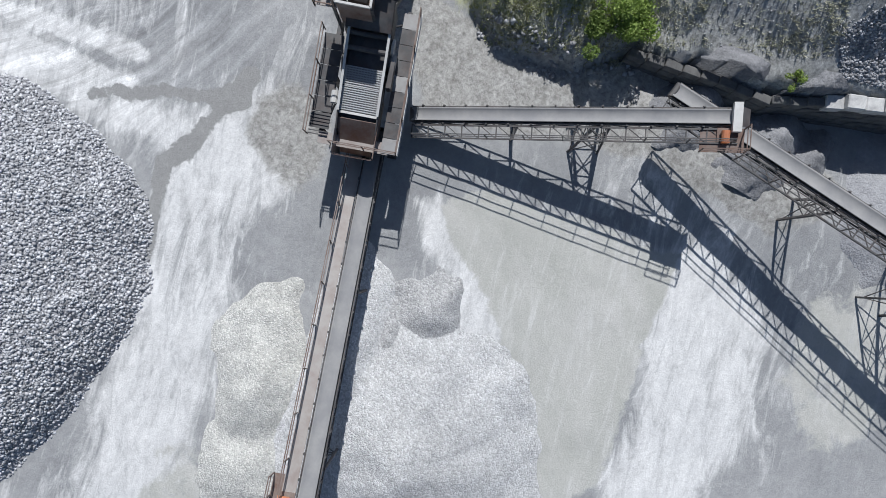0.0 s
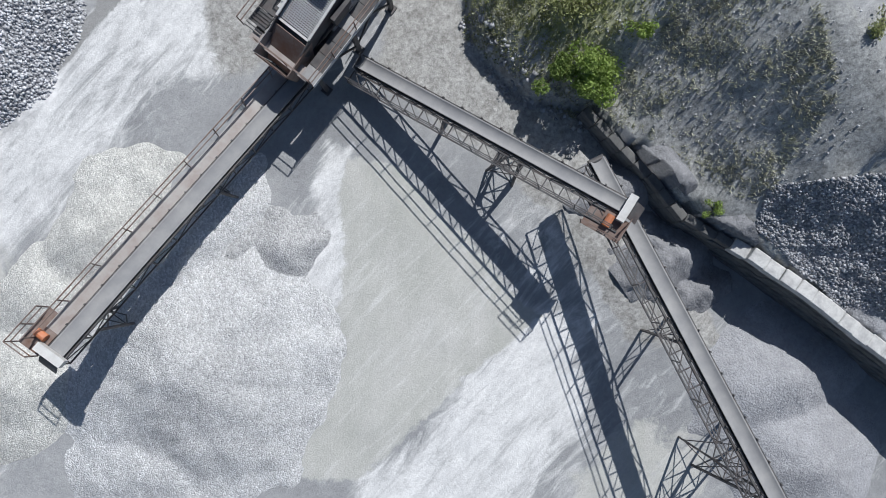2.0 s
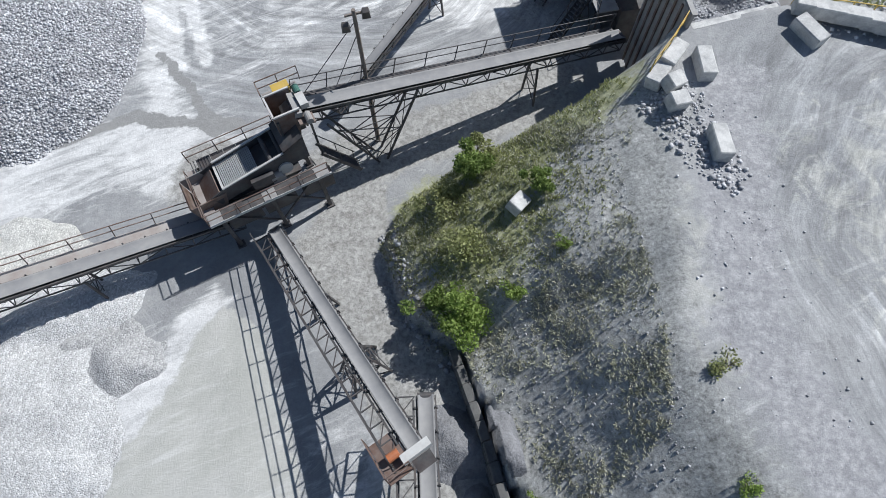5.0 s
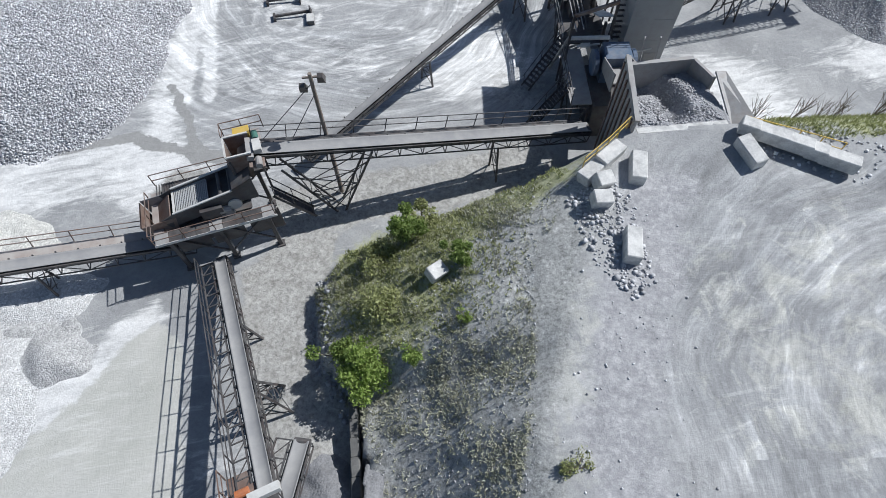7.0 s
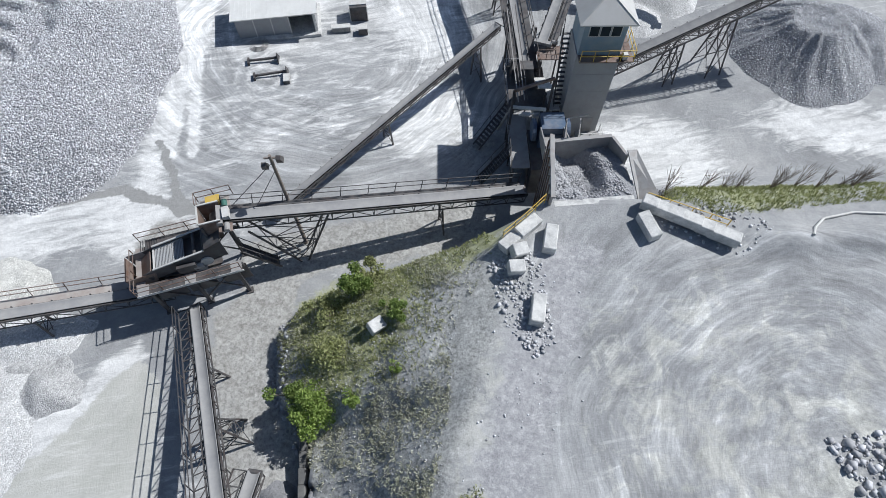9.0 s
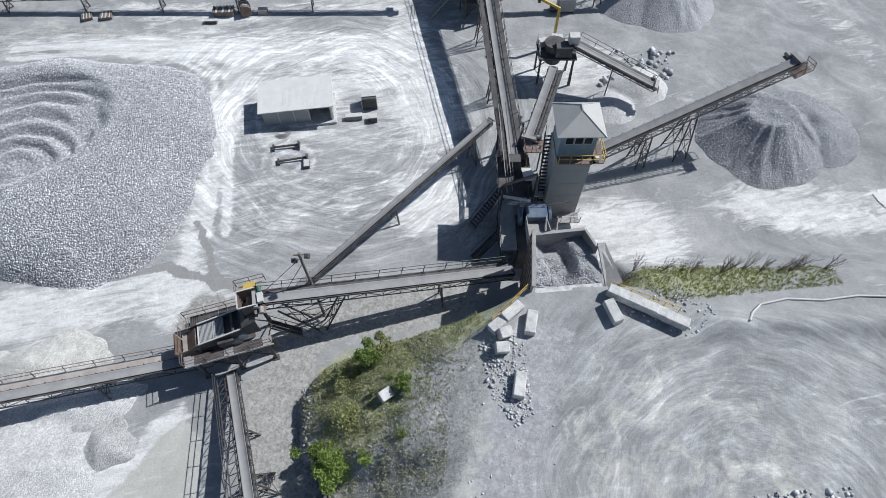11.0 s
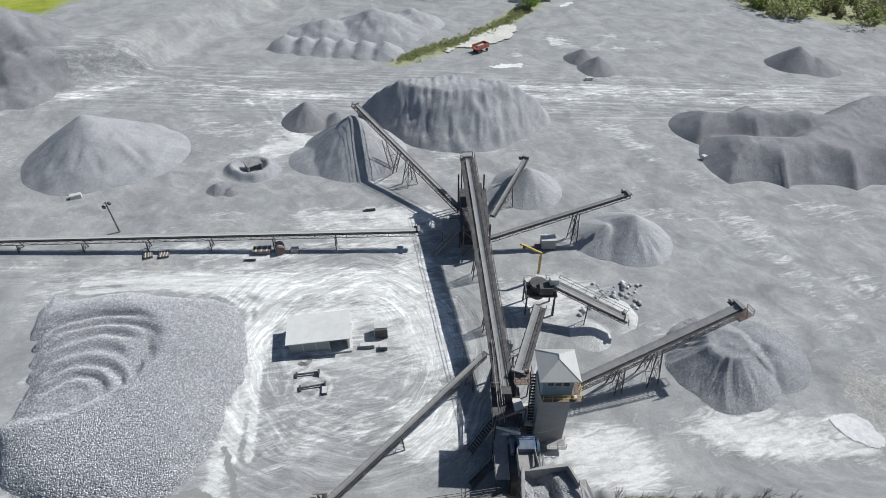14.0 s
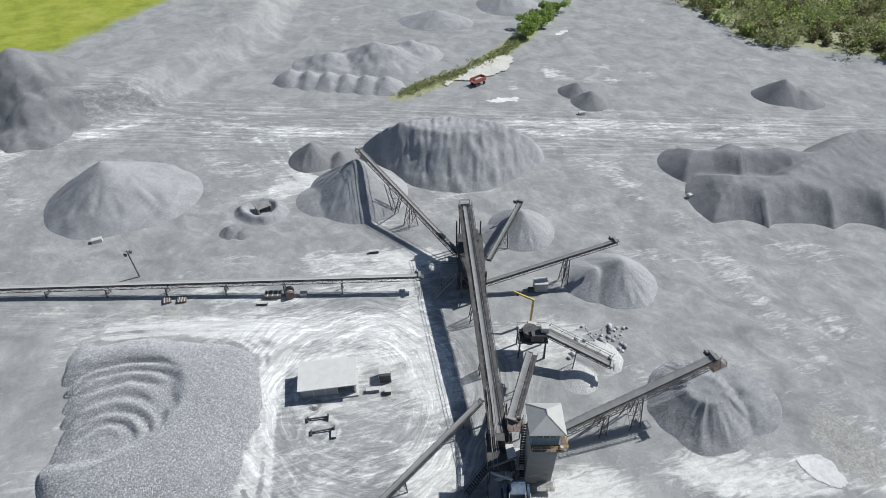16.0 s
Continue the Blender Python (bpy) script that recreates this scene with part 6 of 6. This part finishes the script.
x, y = fill_poly([(37.6, 7.0), (44, 4.2), (47, 7), (43, 8), (38.5, 9)], 420, r)
stones("rubble", "rubble round the block row", x, y, height(x, y), 0.06, 0.25, ISLE_MID, 17)
x, y = fill_poly([(45, -7), (52, -6.5), (52, -11), (46, -10)], 500, r)
stones("rubble", "white broken rock beside the haul road", x, y, height(x, y), 0.1, 0.5, ISLE_PALE, 18)
x, y = fill_poly([(32, 9), (37.4, 9.3), (36.4, 13.8), (32.6, 13.5)], 2600, r)
z = 7.0 - 0.22 * np.maximum(y - 9.4, 0) - 1.1 * blob(x, y, 34.3, 12.2, 1.3, 2.6, 10, 0.4)
stones("hopper_rock", "broken rock lying in the dump hopper", x, y, z, 0.05, 0.17, ISLE_GREY, 19)
x, y = r.uniform(49, 78, 52000), r.uniform(23, 46, 52000)
p = p_coarse(x, y)
keep = p > 0.0
stones("gravel_pieces", "coarse grey stones on the stacker heap", x[keep], y[keep], height(x[keep], y[keep]) + p[keep] - 0.05, 0.06, 0.14, ISLE_MID, 20)
x, y = fill_poly([(11, 1), (26, 8), (23.5, -14), (18.6, -15.5), (16.2, -8)], 3600, r)
stones("bank_stones", "small grey stones strewn over the bank", x, y, height(x, y), 0.04, 0.14, ISLE_GREY, 21)
x, y = fill_poly([(44, 42), (54, 44), (56, 50), (47, 49)], 160, r)
stones("rubble", "pale boulders behind the crusher", x, y, height(x, y), 0.2, 1.1, ISLE_PALE, 22)


# ---- plants ----
def leaves(centres, radii, n, size, seed, squash=0.8):
    """Leaf quads spread through overlapping clumps."""
    r = np.random.RandomState(seed)
    k = r.randint(0, len(centres), n)
    d = r.normal(size=(n, 3))
    d /= np.linalg.norm(d, axis=1)[:, None]
    c = np.array(centres)[k] + d * (np.array(radii)[k] * r.uniform(0.45, 1.05, n))[:, None] * (1, 1, squash)
    a, b = r.normal(size=(n, 3)), r.normal(size=(n, 3))
    a /= np.linalg.norm(a, axis=1)[:, None]
    b -= a * (a * b).sum(1)[:, None]
    b /= np.linalg.norm(b, axis=1)[:, None]
    s = (size * r.uniform(0.6, 1.3, n))[:, None]
    v = np.stack([c - a * s, c - b * s * 0.5, c + a * s, c + b * s * 0.5], 1)
    return v.reshape(-1, 3), np.arange(4 * n).reshape(n, 4)


def bush(label, x, y, rad, tall, mat, n, seed, size=0.11):
    z = H(x, y)
    c = thing("bush", label, "bush", (x, y, z - 0.05))
    r = random.Random(seed)
    tips = [(r.gauss(0, rad * 0.42), r.gauss(0, rad * 0.42), tall * r.uniform(0.35, 0.95)) for _ in range(9)]
    for i, t in enumerate(tips):
        part("stem", Geo().tube((t[0] * 0.1, t[1] * 0.1, 0), t, 0.05, 5, 0.015), TWIG, c)
    co, q = leaves(tips, [rad * r.uniform(0.28, 0.5) for _ in tips], n, size, seed)
    part("crown", quads_mesh("crown", co, q, mat), None, c)


bush("bright green leafy bush at the bank's foot", 15.7, -4.3, 1.9, 2.4, LEAF_LIGHT, 4200, 31)
bush("dull green bush beside the bright one", 14.2, -3.0, 1.3, 1.6, LEAF, 2000, 32)
bush("leafy green bush on the bank", 18.2, 4.4, 1.5, 2.0, LEAF, 2600, 33)
bush("grey-green bush at the bank's edge", 19.0, 5.6, 1.3, 1.5, LEAF_DULL, 1800, 34)
bush("small bright green bush", 18.6, -3.9, 0.7, 1.0, LEAF_LIGHT, 900, 35, 0.08)
bush("small yellow-green bush on the bank", 21.3, -2.4, 0.4, 0.6, LEAF_LIGHT, 350, 36, 0.07)
bush("dark green bush behind the white block", 21.2, 1.5, 0.9, 1.3, LEAF, 1300, 37)
bush("dull olive bush under the bank's edge", 16.4, 2.6, 1.6, 0.9, LEAF_DULL, 1300, 38)
bush("dull olive bush on the bank", 17.0, -0.8, 1.8, 0.8, LEAF_DULL, 1300, 39)
bush("low yellow-green bush above the wall", 17.0, -14.0, 0.6, 0.5, LEAF_LIGHT, 500, 40, 0.07)
bush("low green bush among stones", 24.7, -14.7, 0.6, 0.35, LEAF_LIGHT, 450, 41, 0.07)
bush("low yellow-green bush among dark rock", 25.2, -16.8, 0.7, 0.35, LEAF_LIGHT, 450, 42, 0.07)
bush("thin green bush at the bank's crest", 25.6, -10.2, 0.8, 0.4, LEAF_DULL, 500, 43, 0.07)
for i, (x, y) in enumerate(((53, 180), (56, 186), (60, 193), (64, 200), (67, 207), (58, 190))):
    bush("tall yellow-green willow scrub along a far ditch", x, y, 4.2, 4.6, LEAF_LIGHT, 1500, 50 + i, 0.4)


def tufts(name, label, x, y, tall, mat, seed):
    r = np.random.RandomState(seed)
    n = len(x)
    z = height(x, y)
    co = []
    for k in range(4):
        a = r.uniform(0, math.tau, n)
        w, l, h = r.uniform(0.02, 0.05, n), r.uniform(0.05, 0.22, n), tall * r.uniform(0.4, 1.2, n)
        bx, by = x + r.normal(0, 0.06, n), y + r.normal(0, 0.06, n)
        dx, dy = np.cos(a), np.sin(a)
        co.append(np.stack([np.stack([bx - dy * w, by + dx * w, z - 0.03], -1), np.stack([bx + dy * w, by - dx * w, z - 0.03], -1), np.stack([bx + dx * l, by + dy * l, z + h], -1)], 1))
    v = np.concatenate(co).reshape(-1, 3)
    return link_quads(name, label, v, np.arange(len(v)).reshape(-1, 3), mat, "stuff", "grass")


x, y = fill_poly([(11.8, 2), (14, 5), (19, 7), (27, 8.6), (28.2, 5.5), (25, 0), (24.5, -6), (23, -12), (18.6, -15), (16.2, -8), (13.5, -4)], 44000, r)
keep = r.rand(len(x)) < np.clip(0.28 + 1.0 * waves(x, y, 2.2, 201), 0.05, 0.8) * smooth(28, 24, x)
tufts("bank_grass", "dry olive grass and weeds on the bank", x[keep], y[keep], 0.17, GRASS, 61)
keep = (blob(x, y, 17.5, 2.2, 5.5, 5, 10) + 0.6 * blob(x, y, 24, 6.5, 5.5, 2, 20) > r.rand(len(x)) * 1.3)
tufts("bank_grass", "green grass on the bank's shoulder", x[keep][::2], y[keep][::2], 0.2, LEAF_DULL, 62)
x, y = fill_poly([(39, 9.6), (43, 7.5), (58, 9.4), (60, 13), (44, 14.5)], 4200, r)
tufts("roadside_grass", "green and straw grass beside the block row", x, y, 0.24, LEAF_DULL, 63)
for i in range(14):
    x, y = 39.8 + 1.45 * i + r.uniform(-0.6, 0.6), 11.6 + r.uniform(-1.0, 1.6)
    c = thing("bare_shrub", "leafless brown shrub leaning on the slope", "shrub", (x, y, H(x, y) - 0.05), "bare shrubs")
    for k in range(9):
        t = Vector((r.uniform(-0.3, 1.2), r.uniform(-0.6, 0.6), r.uniform(1.4, 2.8)))
        part("stem", Geo().tube((0, 0, 0), t, 0.024, 5, 0.008).tube(t * 0.5, t * 0.5 + Vector((r.uniform(-0.5, 0.5), r.uniform(-0.5, 0.5), 0.8)), 0.02, 4, 0.008).tube(t * 0.7, t * 0.7 + Vector((r.uniform(-0.5, 0.5), r.uniform(-0.5, 0.5), 0.6)), 0.015, 4, 0.006), TWIG, c)

g = Geo()
line = [(48.3, 5.4), (49.0, 6.3), (50.2, 7.3), (52.5, 7.8), (55.5, 7.7), (58.5, 8.1), (62, 8.0), (67, 8.4)]
for (ax, ay), (bx, by) in zip(line, line[1:]):
    g.tube((ax, ay, H(ax, ay) + 0.08), (bx, by, H(bx, by) + 0.08), 0.09, 7)
solid("water_hose", g, STEEL_PALE, "long pale hose lying along the gravel berm", "hose")
g = Geo()
line = [(21.5, 7.6), (23.0, 8.2), (25.2, 8.6)]
for (ax, ay), (bx, by) in zip(line, line[1:]):
    g.beam((ax, ay, H(ax, ay) + 0.12), (bx, by, H(bx, by) + 0.12), 0.22)
solid("timber_baulk", g, STEEL_PALE, "pale timber baulk on the bank's edge", "timber")

# far woods, hedge and pond
xs, ys = r.uniform(105, 320, 2300), r.uniform(160, 360, 2300)
inside = forest_side(xs, ys) > 1.0
xs, ys = xs[inside], ys[inside]
zs = height(xs, ys)
rad = 1.5 + 4.2 * r.rand(len(xs)) ** 2.2
cs = np.stack([xs, ys, zs + rad * 0.8], -1)
for name, mat, part_of in (("far_woods", LEAF_DULL, 0), ("far_woods", LEAF_LIGHT, 1), ("far_woods", LEAF_BROWN, 2)):
    pick = np.array([0, 0, 2, 0, 1, 0, 2, 0, 1, 0, 0])[np.arange(len(xs)) % 11] == part_of
    co, q = leaves(cs[pick], rad[pick], 130 * int(pick.sum()), 0.55, 70 + part_of, 1.0)
    link_quads(name, ("dull green scrub woods at the quarry's edge", "lighter green trees among the far woods", "brown bare-leaved trees among the far woods")[part_of], co, q, mat, "stuff", "woods")
trunks = Geo()
for a, b, d in zip(xs[::3], ys[::3], zs[::3]):
    trunks.tube((a, b, d - 0.2), (a, b, d + 2.2), 0.15, 5, 0.08)
solid("far_trunks", trunks, TWIG, "thin brown trunks of the far woods", "trunks", kind="stuff")
k = r.rand(700)
hx, hy = np.interp(k, [0, 0.4, 0.7, 1], [12, 30, 44, 52]) + r.normal(0, 1.2, 700), np.interp(k, [0, 0.4, 0.7, 1], [134, 150, 166, 180]) + r.normal(0, 1.2, 700)
co, q = leaves(np.stack([hx, hy, height(hx, hy) + 0.3], -1), r.uniform(0.4, 1.0, 700), 12000, 0.22, 75, 0.8)
link_quads("ditch_scrub", "low olive scrub along the far ditch", co, q, LEAF_DULL, "stuff", "scrub")


def sheet(name, label, cx, cy, rx, ry, turn, mat, lift, seed, category):
    X, Y = np.meshgrid(np.linspace(-1.25, 1.25, 60), np.linspace(-1.25, 1.25, 40))
    a = radians(turn)
    WX, WY = cx + X * rx * math.cos(a) - Y * ry * math.sin(a), cy + X * rx * math.sin(a) + Y * ry * math.cos(a)
    keep = np.hypot(X, Y) + 0.55 * waves(WX, WY, min(rx, ry) * 0.9, seed) < 0.85
    return tagged(new(name, grid_mesh(name, WX, WY, height(WX, WY) + lift, mat, keep)), label, category, kind="structure")


SILT = stone_material("pale_silt", 0.62, 0.72, 0.4, 0.01, 0.06, 0.2)
CHALK = stone_material("white_lime_puddle", 0.72, 0.86, 0.5, 0.01)
sheet("silt_pond", "pale cream silt pond along the far ditch", 37.5, 152.5, 14, 4.4, 47, SILT, 0.3, 301, "pond")
sheet("lime_puddle", "white lime-crusted puddle on the yard", 75.8, 24.4, 3.4, 2.4, -30, CHALK, 0.08, 302, "puddle")
sheet("lime_patch", "white lime crust on the far yard", 67, 186, 4, 1.2, 50, CHALK, 0.06, 303, "puddle")
sheet("lime_patch", "white lime crust on the far yard", 42, 132, 5, 1.6, 12, CHALK, 0.06, 304, "puddle")
ROAD = stone_material("far_asphalt", 0.16, 0.20, 0.2, 0.01)
sheet("far_road", "grey road beyond the mown field", -140, 215, 60, 4, 52, ROAD, 0.15, 305, "road")
